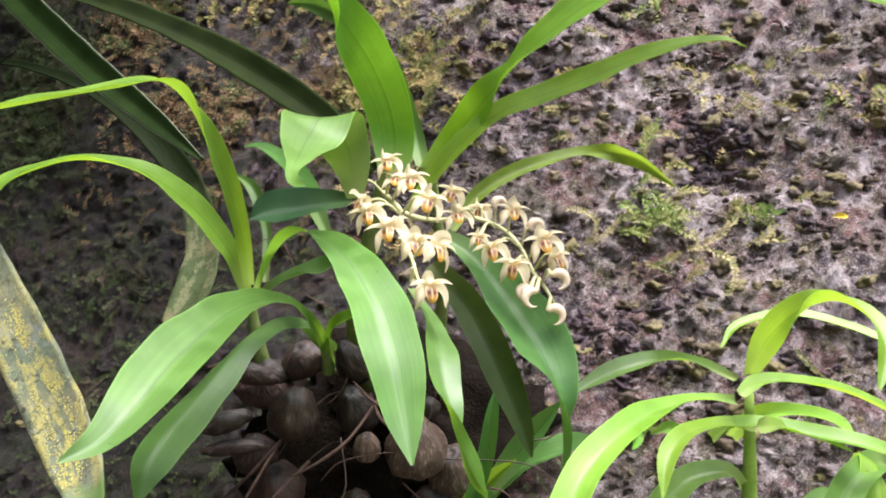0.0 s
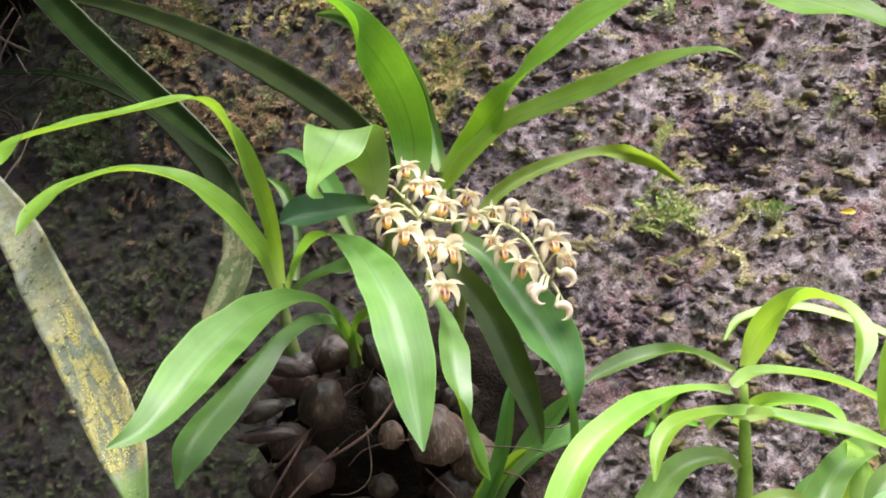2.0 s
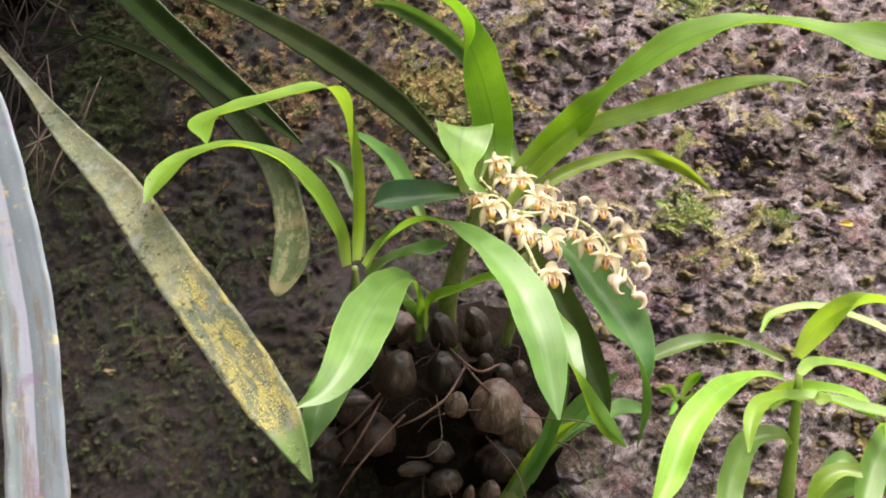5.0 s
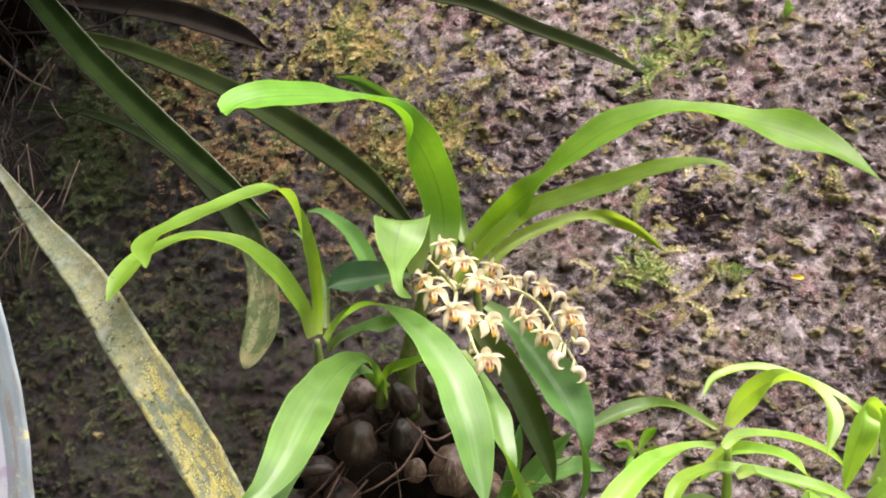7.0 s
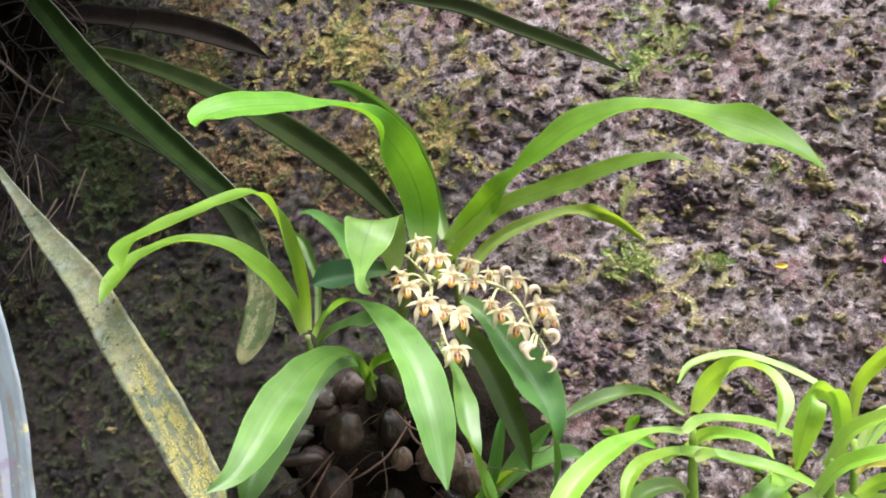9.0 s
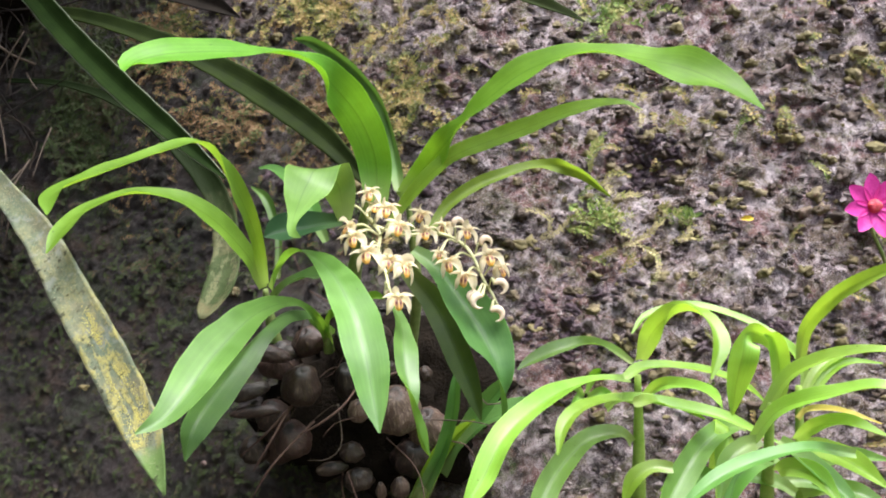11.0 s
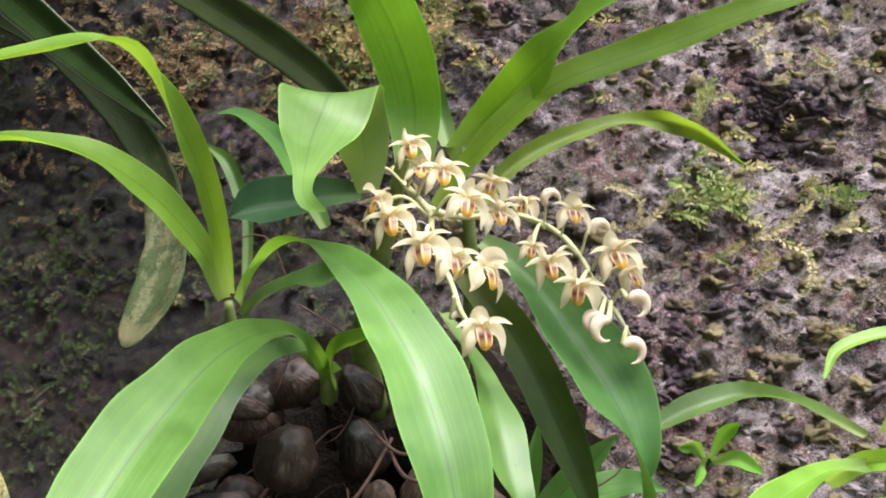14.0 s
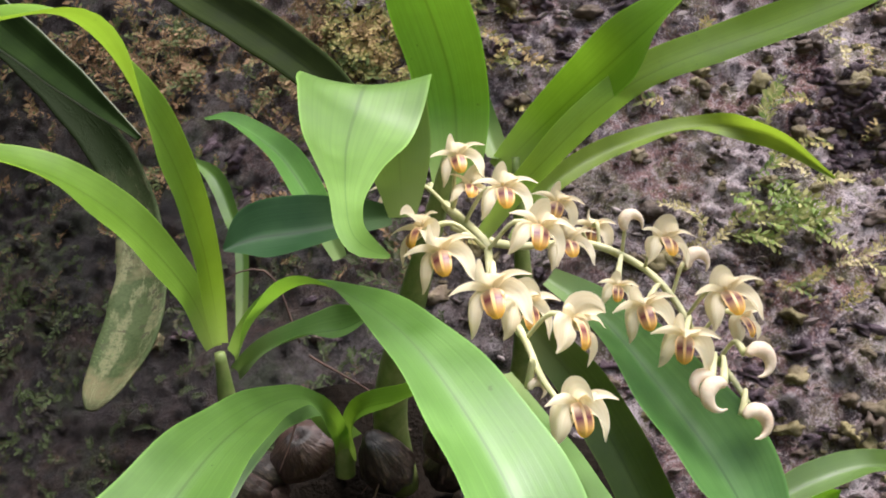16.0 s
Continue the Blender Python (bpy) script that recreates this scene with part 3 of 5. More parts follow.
def relief(u, v):
    q = Vector((u, v, 0.0))
    h = 0.016 * noise.noise(q * 5.0 + Vector((3.1, 1.7, 0)))
    h += 0.008 * noise.noise(q * 17.0)
    warp = Vector((noise.noise(q * 60.0), noise.noise(q * 60.0 + Vector((5, 5, 5))), 0)) * 0.006
    for scale, high in ((62.0, 0.0042), (150.0, 0.0026)):
        d, p = noise.voronoi((q + warp) * scale)
        gap = min(1.0, (d[1] - d[0]) * 2.6)
        h += high * (noise.noise(p[0] * 2.3) + 0.15) * gap * (2 - gap)
    h += 0.0030 * noise.noise(q * 120.0)
    h += 0.0018 * noise.noise(q * 270.0)
    pit = math.exp(-((u - 0.155) ** 2 + (v - 0.045) ** 2) / 0.00035)
    return h - 0.014 * pit


def on_wall(u, v, h=0.0):
    return WALL_AT + WALL_U * u + WALL_V * v + WALL_N * (relief(u, v) + h)


def grid_lines(lo, hi, step, far_lo, far_hi):
    a = list(np.arange(lo, hi, step))
    out = [far_lo + (lo - far_lo) * (k / 12) ** 0.6 for k in range(12)]
    return out + a + [hi + (far_hi - hi) * (k / 12) ** 1.6 for k in range(1, 13)]


us = grid_lines(-0.46, 0.38, 0.0017, -0.9, 2.5)
vs = grid_lines(-0.30, 0.33, 0.0017, -1.56, 1.8)
wall_verts = [on_wall(u, v) for v in vs for u in us]
nu = len(us)
wall_faces = [(j * nu + i, j * nu + i + 1, (j + 1) * nu + i + 1, (j + 1) * nu + i) for j in range(len(vs) - 1) for i in range(nu - 1)]
back = len(wall_verts)
for v in (vs[0], vs[-1]):
    for u in (us[0], us[-1]):
        wall_verts.append(WALL_AT + WALL_U * u + WALL_V * v - WALL_N * 0.5)
nv = len(vs)
wall_faces.append((back, back + 2, back + 3, back + 1))
wall_faces.append(tuple(range((nv - 1) * nu, nv * nu)) + (back + 3, back + 2))
wall_faces.append(tuple(j * nu for j in range(nv - 1, -1, -1))[::-1] + (back + 2, back))
wall_faces.append(tuple(j * nu + nu - 1 for j in range(nv - 1, -1, -1)) + (back + 1, back + 3))
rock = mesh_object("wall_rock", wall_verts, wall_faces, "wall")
tagged(rock, "purple-brown rock face with crusts and moss, shade painted at left", "rock face", kind="structure")

gl = [-40, -15, -6, -3, -1.5, 0, 1.5, 3, 6, 15, 40]
gv = [(x, y, 0.02 * noise.noise(Vector((x, y, 0)))) for y in gl for x in gl]
gf = [(j * 11 + i, j * 11 + i + 1, (j + 1) * 11 + i + 1, (j + 1) * 11 + i) for j in range(10) for i in range(10)]
tagged(mesh_object("ground", gv, gf, "ground"), "bare dark soil at the foot of the rock", "ground", kind="structure")

# Unseen rock wall, added to keep light off the left side.
side = []
sv = [(-0.86, -2.2, 0), (-0.86, 0.72, 0), (-1.4, 0.72, 0), (-1.4, -2.2, 0)]
for z in np.linspace(0, 3.1, 14):
    for x, y in ((-0.86, t) for t in np.linspace(-2.2, 0.9, 20)):
        side.append((x + 0.12 * noise.noise(Vector((y * 1.7, z * 1.7, 3))) - 0.12 * abs(z - 1.4), y, z))
side_faces = [(j * 20 + i, j * 20 + i + 1, (j + 1) * 20 + i + 1, (j + 1) * 20 + i) for j in range(13) for i in range(19)]
side_blocker = mesh_object("wall_side", side, side_faces, "wall")
sol = side_blocker.modifiers.new("thickness", "SOLIDIFY")
sol.thickness, sol.offset = 0.4, -1.0
tagged(side_blocker, "added unseen rock that blocks light from the left", "rock face", kind="structure")

# Out-of-view overhang, added so that its shadow falls on the upper left.
lv = []
for j in range(13):
    for i in range(25):
        a, b = math.pi * 2 * i / 24, math.pi * (j / 12 - 0.5)
        q = Vector((math.cos(a) * math.cos(b), math.sin(a) * math.cos(b), math.sin(b)))
        k = 1 + 0.14 * noise.noise(q * 2.3 + Vector((4, 1, 7)))
        lv.append((-0.60 + 0.42 * k * q.x, 0.46 + 0.46 * k * q.y, 2.05 + 0.17 * k * q.z))
ledge_faces = [(j * 25 + i, j * 25 + i + 1, (j + 1) * 25 + i + 1, (j + 1) * 25 + i) for j in range(12) for i in range(24)]
tagged(mesh_object("wall_ledge", lv, ledge_faces, "wall"), "added unseen ledge that shades the left of the rock face", "rock face", kind="structure")


# ---- plants ----
orchid = thing("orchid", (-0.02, 0.46, 1.38), "flowering orchid with cream blossoms and brown pseudobulbs on rock", "orchid")
lime1 = thing("orchid_shoot", (0.12, 0.42, 1.28), "lime green leafy orchid shoot beside the flowering orchid", "orchid shoot", group="lime green shoots")
lime2 = thing("orchid_shoot", (0.19, 0.38, 1.28), "lime green orchid shoot with a broad bent leaf", "orchid shoot", group="lime green shoots")
lime3 = thing("orchid_shoot", (0.22, 0.40, 1.28), "lime green orchid shoot with one yellowing leaf", "orchid shoot", group="lime green shoots")
strap = thing("strap_leaved_plant", (-0.42, 0.62, 1.80), "old plant with hanging dark green and lichen-grey strap leaves", "plant")


def bulb(place, rx, rz, turn, skin="bulb"):
    """A wrinkled pseudobulb, wider at its foot."""
    bm = bmesh.new()
    bmesh.ops.create_icosphere(bm, subdivisions=4, radius=1.0)
    sd = Vector((place[0] * 90, place[2] * 90, 3))
    rot = Matrix.Rotation(radians(-turn), 3, "Y")
    for v in bm.verts:
        c = v.co.copy()
        an = math.atan2(c.y, c.x)
        k = 1 + (0.035 * math.sin(an * 7 + sd.x) + 0.02 * math.sin(an * 13 + sd.y)) * (1 - c.z * c.z) + 0.09 * noise.noise(c * 1.5 + sd) + 0.05 * noise.noise(c * 5 + sd) - 0.03 * abs(noise.noise(Vector((c.x * 7, c.y * 7, c.z * 1.5)) + sd))
        k += 0.12 * max(0.0, c.z - 0.7) / 0.3 - 0.10 * max(0.0, c.z - 0.97) / 0.03
        c = Vector((c.x * rx * k * (1 - 0.16 * c.z), c.y * min(rx, rz) * k, c.z * rz * k))
        v.co = c
    me = bpy.data.meshes.new("pseudobulb")
    bm.to_mesh(me)
    bm.free()
    me.polygons.foreach_set("use_smooth", [True] * len(me.polygons))
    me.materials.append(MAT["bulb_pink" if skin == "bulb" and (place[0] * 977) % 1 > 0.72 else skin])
    ob = new("pseudobulb", me)
    ob.parent = orchid
    ob.matrix_basis = Matrix.Translation(place) @ rot.to_4x4() @ Matrix.Rotation(radians(52), 4, "X") @ Matrix.Scale(1.1, 4)
    ob.matrix_parent_inverse = orchid.matrix_world.inverted()
    return ob


def straw(rows, mm):
    v, f, uv = tube_data(rows, [mm / 1900] + [mm / 1500] * (len(rows) - 2) + [mm / 4500], 7, 16, 1.0, 0.25)
    return mesh_object("root", v, f, "pale_root", strap, uv)


def raceme(rows, mm):
    v, f, uv = tube_data(rows, [mm / 1000 * (1.25 - 0.6 * i / (len(rows) - 1)) for i in range(len(rows))], 9, 40, 1.0, 0.3)
    return mesh_object("flower_stalk", v, f, "raceme", orchid, uv)


def petal_mesh(name, rows, material, cup):
    """rows in mm, facing -y."""
    r = [(x / 1000, y / 1000, z / 1000, w, a) for x, y, z, w, a in rows]
    v, f, uv = blade(r, cup, 14, 6, 0.06)
    ob = mesh_object(name, v, f, material, None, uv)
    me = ob.data
    bpy.data.objects.remove(ob)
    return me


PETALS = [
    ("sepal", petal_mesh("sepal", [(0, 1.4, 0.2, 2.6, 0), (0, 1.2, 2.2, 5.4, 0), (0, -0.4, 4.0, 6.4, 35), (0, -2.6, 4.7, 5.0, 55), (0, -4.8, 4.3, 2.4, 60), (0, -6.2, 3.4, 0.2, 60)], "petal", -0.36)),
    ("sepal", petal_mesh("sepal", [(-0.5, 1.0, 0.8, 2.4, 0), (-2.4, 0.3, 0.9, 4.8, -30), (-4.2, -0.9, -0.8, 5.0, -45), (-5.0, -1.6, -3.4, 3.8, -45), (-5.3, -1.4, -5.4, 1.8, -35), (-5.9, -0.8, -6.8, 0.2, -30)], "petal", -0.34)),
    ("sepal", petal_mesh("sepal", [(0.5, 1.0, 0.8, 2.4, 0), (2.4, 0.3, 0.9, 4.8, 30), (4.2, -0.9, -0.8, 5.0, 45), (5.0, -1.6, -3.4, 3.8, 45), (5.3, -1.4, -5.4, 1.8, 35), (5.9, -0.8, -6.8, 0.2, 30)], "petal", 0.34)),
    ("petal", petal_mesh("petal", [(-0.5, 0.3, 1.6, 1.2, 0), (-2.8, -0.6, 3.0, 2.1, -30), (-5.4, -1.4, 3.0, 1.7, -40), (-8.0, -1.8, 2.0, 0.2, -40)], "petal", -0.2)),
    ("petal", petal_mesh("petal", [(0.5, 0.3, 1.6, 1.2, 0), (2.8, -0.6, 3.0, 2.1, 30), (5.4, -1.4, 3.0, 1.7, 40), (8.0, -1.8, 2.0, 0.2, 40)], "petal", 0.2)),
    ("lip", petal_mesh("lip", [(0, 0.2, 1.6, 3.0, 0), (0, -1.4, 1.0, 4.2, 0), (0, -2.6, -0.4, 4.4, 0), (0, -3.4, -2.1, 4.0, 0), (0, -3.5, -3.5, 3.2, 0), (0, -3.1, -4.5, 1.4, 0)], "lip", -0.22)),
    ("column", petal_mesh("column", [(0, 0.8, 1.8, 1.0, 0), (0, -0.6, 2.3, 1.4, 0), (0, -1.6, 2.2, 1.3, 0), (0, -2.2, 1.8, 0.5, 0)], "petal", -0.5)),
]


def pedicel(place, foot):
    a, b = np.array(foot), np.array(place)
    mid = (a + b) / 2 + np.array([0, 0, 0.004]) + np.array([0, -0.002, 0])
    v, f, uv = tube_data([a, mid, b + np.array([0, 0.0012, 0.0005])], [0.0005, 0.0006, 0.0011], 7, 12)
    return v, f, uv


def flower(place, foot, yaw, pitch, roll, size):
    v, f, uv = pedicel(place, foot)
    ob = mesh_object("flower", v, f, "raceme", orchid, uv)
    tagged(ob, "cream flower with a yellow and maroon lip")
    k = math.sin(place[0] * 4127 + place[2] * 2311)
    yaw, roll, pitch = yaw + 16 * math.sin(k * 37), roll + 14 * k, pitch + 9 * math.sin(k * 91)
    m = Matrix.Translation(place) @ pose(0, 0, 0, pitch, roll, yaw).to_3x3().to_4x4() @ Matrix.Scale(size * 0.90, 4)
    for name, me in PETALS:
        p = new(name, me)
        p.parent = ob
        p.matrix_basis = m
        p.matrix_parent_inverse = (orchid.matrix_world @ ob.matrix_parent_inverse).inverted()
    return ob


def bud(place, foot, yaw, pitch, roll, size):
    """A closed bud, bent like a hook."""
    flip = -1 if abs(yaw) > 90 else 1
    a0 = radians(140 + pitch)
    v, f, uv = pedicel(np.array(place) + np.array([flip * 0.0034 * math.cos(a0), 0, 0.0034 * math.sin(a0)]) * size * 0.76, foot)
    ob = mesh_object("bud_stalk", v, f, "raceme", orchid, uv)
    rows, rad = [], []
    for k in range(10):
        a = radians(140 - 245 * k / 9)
        b = a + radians(pitch)
        r = 0.0034 * (1 + 0.25 * k / 9)
        rows.append((r * math.cos(b), 0, r * math.sin(b)))
        rad.append((0.0010, 0.0017, 0.0022, 0.0024, 0.0023, 0.0020, 0.0016, 0.0011, 0.0006, 0.0002)[k])
    v, f, uv = tube_data(rows, rad, 10, 24)
    m = np.array(Matrix.Translation(place) @ pose(0, 0, 0, 0, roll, yaw + 12).to_3x3().to_4x4() @ Matrix.Scale(size * 0.76, 4))
    v = np.array(v) @ m[:3, :3].T + m[:3, 3]
    b = mesh_object("bud", v, f, "bud", ob, uv)
    b.matrix_parent_inverse = (orchid.matrix_world @ ob.matrix_parent_inverse).inverted()
    return ob


leaf(orchid, "leaf_olive", [(-0.0903, 0.4345, 1.4752, 4.6, -11), (-0.0907, 0.4039, 1.5019, 9.2, -47), (-0.0949, 0.3701, 1.5227, 13.9, -65), (-0.1035, 0.3364, 1.5357, 13.9, -78), (-0.1198, 0.3175, 1.5263, 14.0, -48), (-0.1357, 0.2891, 1.5100, 14.2, -42), (-0.1457, 0.2689, 1.4973, 12.0, -30), (-0.1420, 0.2548, 1.4850, 0.9, 21)], 0.12)
leaf(orchid, "leaf_olive", [(-0.0958, 0.4549, 1.4750, 5.2, -11), (-0.1007, 0.4350, 1.4918, 10.9, -42), (-0.1160, 0.4135, 1.5106, 16.0, -49), (-0.1342, 0.3954, 1.5202, 16.7, -61), (-0.1544, 0.3805, 1.5197, 15.2, -64), (-0.1706, 0.3639, 1.5078, 14.2, -48), (-0.1787, 0.3537, 1.4952, 11.9, -26), (-0.1829, 0.3472, 1.4821, 1.0, -6)], 0.12)
leaf(orchid, "leaf_sheen", [(-0.0539, 0.4561, 1.4370, 5.1, 0), (-0.0562, 0.4261, 1.4517, 5.5, -21), (-0.0631, 0.3831, 1.4593, 6.7, -42), (-0.0736, 0.3396, 1.4516, 15.1, -16), (-0.0839, 0.3040, 1.4316, 21.2, -5), (-0.0899, 0.2812, 1.4144, 17.4, -5), (-0.0970, 0.2730, 1.4030, 9.9, -9), (-0.1066, 0.2677, 1.3966, 0.9, -3)], 0.19, "broad glossy green leaf with a pale sheen")
# Deeper green puts the shade behind the front leaf into this one's colour.
leaf(orchid, "leaf_deep", [(-0.0519, 0.4514, 1.4455, 6.8, -3), (-0.0656, 0.4249, 1.4578, 10.8, -63), (-0.0799, 0.3953, 1.4467, 15.7, -51), (-0.0927, 0.3640, 1.4197, 16.8, -20), (-0.1009, 0.3367, 1.3977, 14.3, 2), (-0.1043, 0.3308, 1.3808, 1.0, 1)], 0.25)
leaf(orchid, "leaf_sheen", [(-0.0857, 0.4304, 1.4708, 6.3, 25), (-0.0756, 0.4040, 1.4816, 11.1, 57), (-0.0586, 0.3664, 1.4854, 7.5, 85), (-0.0398, 0.3401, 1.4739, 12.8, 35), (-0.0248, 0.3149, 1.4523, 20.2, 29), (-0.0166, 0.3006, 1.4306, 19.7, 19), (-0.0125, 0.2961, 1.4112, 13.5, 16), (-0.0093, 0.2925, 1.3953, 0.9, 8)], 0.19, "broad glossy green leaf with a pale sheen")
leaf(orchid, "leaf_sheen", [(-0.0133, 0.3793, 1.4643, 3.9, 40), (-0.0038, 0.3483, 1.4457, 8.4, 52), (-0.0008, 0.3284, 1.4322, 11.9, 27), (0.0012, 0.3188, 1.4193, 10.8, 33), (0.0047, 0.3066, 1.4044, 9.8, 105), (0.0092, 0.2912, 1.3929, 7.3, 132), (0.0128, 0.2792, 1.3866, 0.9, 127)], 0.19)
leaf(orchid, "leaf_deep", [(0.0000, 0.3891, 1.4884, 6.1, 21), (0.0132, 0.3858, 1.4783, 13.5, 25), (0.0275, 0.3801, 1.4591, 22.0, 20), (0.0388, 0.3731, 1.4400, 24.8, 23), (0.0456, 0.3684, 1.4219, 17.4, 53), (0.0470, 0.3702, 1.4039, 9.6, 99), (0.0460, 0.3781, 1.3836, 1.3, 77)], 0.25, "hanging dark green leaf twisted at its tip")
leaf(orchid, "leaf_aged", [(-0.0046, 0.4011, 1.4788, 8.3, -1), (0.0116, 0.4019, 1.4587, 14.1, 8), (0.0239, 0.3942, 1.4317, 14.4, 7), (0.0322, 0.3910, 1.4097, 8.8, 7), (0.0359, 0.3910, 1.3969, 1.0, 8)], 0.25)
leaf(orchid, "leaf", [(-0.0093, 0.4147, 1.5226, 7.1, 13), (0.0038, 0.3968, 1.5337, 14.0, 22), (0.0153, 0.3749, 1.5414, 16.7, 17), (0.0265, 0.3584, 1.5504, 18.2, 66), (0.0406, 0.3516, 1.5624, 20.3, 47), (0.0616, 0.3427, 1.5749, 21.7, 39), (0.0886, 0.3291, 1.5787, 20.5, 58), (0.1135, 0.3178, 1.5711, 22.8, 47), (0.1332, 0.3050, 1.5608, 22.4, 13), (0.1487, 0.2930, 1.5475, 14.6, 30), (0.1590, 0.2823, 1.5339, 1.0, 35)], 0.12, "long arching green leaf with a twisted drooping tip")
leaf(orchid, "leaf", [(-0.0217, 0.4058, 1.5163, 13.2, 5), (-0.0224, 0.4027, 1.5419, 20.5, 15), (-0.0294, 0.3908, 1.5615, 21.5, 8), (-0.0397, 0.3649, 1.5724, 22.0, -12), (-0.0495, 0.3395, 1.5780, 18.9, -60), (-0.0627, 0.3231, 1.5773, 16.1, -62), (-0.0849, 0.3019, 1.5711, 15.6, -28), (-0.1038, 0.2802, 1.5623, 16.8, -22), (-0.1149, 0.2714, 1.5554, 14.4, -25), (-0.1163, 0.2649, 1.5487, 1.0, -45)], 0.12, "long upright green leaf arching over at its top")
leaf(orchid, "leaf_deep", [(-0.0092, 0.4125, 1.5261, 6.3, 0), (-0.0148, 0.4361, 1.5571, 10.2, 41), (-0.0244, 0.4494, 1.5897, 10.4, 50), (-0.0439, 0.4639, 1.6174, 10.6, 50), (-0.0713, 0.4893, 1.6436, 8.2, 40), (-0.0904, 0.5079, 1.6545, 1.0, 40)], 0.25)
leaf(orchid, "leaf_olive", [(-0.0150, 0.4010, 1.5020, 4.0, 10), (-0.0026, 0.3863, 1.5166, 7.5, 20), (0.0203, 0.3733, 1.5357, 12.2, 37), (0.0536, 0.3637, 1.5468, 12.8, 30), (0.0860, 0.3501, 1.5553, 11.4, 41), (0.1068, 0.3395, 1.5549, 7.4, 53), (0.1170, 0.3380, 1.5509, 1.0, 61)], 0.12)
leaf(orchid, "leaf_olive", [(0.0048, 0.4829, 1.5127, 5.2, 12), (0.0188, 0.4878, 1.5334, 8.1, 10), (0.0413, 0.4920, 1.5485, 9.0, 15), (0.0778, 0.5001, 1.5609, 8.5, 38), (0.1019, 0.4855, 1.5533, 8.9, -53), (0.1214, 0.4756, 1.5344, 1.0, -37)], 0.25)
leaf(orchid, "leaf_fold", [(-0.0372, 0.3849, 1.5037, 7, 0), (-0.0378, 0.3787, 1.5132, 14, 0), (-0.0393, 0.3668, 1.5213, 21, 0), (-0.0446, 0.3359, 1.5225, 25, 139), (-0.0471, 0.3237, 1.5124, 24, -168), (-0.0483, 0.3133, 1.5036, 17.5, -165), (-0.0482, 0.3026, 1.4964, 11, -163), (-0.0477, 0.2908, 1.4893, 5.5, -161), (-0.0467, 0.2809, 1.4828, 4, 0), (-0.0447, 0.2765, 1.4796, 3.5, 0), (-0.0413, 0.2728, 1.4776, 0.5, 0)], -0.07, "green leaf folded forward over itself")
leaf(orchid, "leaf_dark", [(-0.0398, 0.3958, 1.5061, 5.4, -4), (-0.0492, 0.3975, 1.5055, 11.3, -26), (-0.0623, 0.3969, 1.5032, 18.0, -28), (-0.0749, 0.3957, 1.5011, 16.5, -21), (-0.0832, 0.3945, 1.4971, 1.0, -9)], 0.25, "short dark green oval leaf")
leaf(orchid, "leaf_back", [(-0.0553, 0.4415, 1.5013, 4.5, 0), (-0.0615, 0.4434, 1.5141, 8.9, -11), (-0.0679, 0.4499, 1.5268, 11.3, -23), (-0.0772, 0.4546, 1.5396, 10.6, -31), (-0.0916, 0.4588, 1.5501, 8.2, -48), (-0.1016, 0.4607, 1.5515, 1.0, -38)], 0.25)
leaf(orchid, "leaf_aged", [(-0.0877, 0.4588, 1.4810, 3.8, 1), (-0.0894, 0.4680, 1.5073, 4.6, 2), (-0.0953, 0.4798, 1.5227, 5.8, 1), (-0.1023, 0.4852, 1.5374, 6.1, -9), (-0.1133, 0.4918, 1.5463, 1.0, -19)], 0.25)
leaf(orchid, "leaf_deep", [(-0.0842, 0.4271, 1.4665, 4.5, 2), (-0.0746, 0.4183, 1.4732, 7.9, 47), (-0.0624, 0.4115, 1.4771, 12.2, 61), (-0.0531, 0.4083, 1.4782, 12.3, 43), (-0.0447, 0.4035, 1.4812, 1.0, 29)], 0.25)
leaf(orchid, "leaf", [(-0.0534, 0.4457, 1.4410, 6.1, 1), (-0.0502, 0.4263, 1.4544, 7.1, 45), (-0.0366, 0.4137, 1.4591, 8.6, 60), (-0.0240, 0.4041, 1.4641, 8.5, 56), (-0.0164, 0.4014, 1.4631, 1.0, 40)], 0.25)
leaf(orchid, "leaf_deep", [(0.0119, 0.4828, 1.3612, 9.8, 0), (0.0228, 0.4725, 1.3811, 11.9, 26), (0.0405, 0.4638, 1.3946, 14.8, 46), (0.0611, 0.4568, 1.4018, 15.2, 56), (0.0758, 0.4513, 1.4010, 1.0, 37)], 0.25)
leaf(orchid, "leaf_deep", [(0.0025, 0.4647, 1.3538, 8.6, 0), (0.0136, 0.4509, 1.3760, 8.0, 11), (0.0200, 0.4416, 1.3974, 7.8, 11), (0.0222, 0.4341, 1.4158, 6.0, 0), (0.0238, 0.4333, 1.4263, 1.0, 0)], 0.55)
leaf(orchid, "leaf_deep", [(0.0222, 0.4691, 1.3813, 8, 0), (0.0366, 0.4602, 1.3994, 12, 20), (0.0466, 0.4525, 1.4114, 10, 30), (0.0557, 0.4451, 1.4224, 1, 30)], 0.25)
leaf(orchid, "leaf_olive", [(-0.0030, 0.4737, 1.3456, 9.1, 0), (0.0060, 0.4640, 1.3622, 10.5, 0), (0.0146, 0.4547, 1.3773, 9.1, 10), (0.0246, 0.4472, 1.3885, 6.3, 20), (0.0335, 0.4406, 1.3953, 1.0, 30)], 0.55)
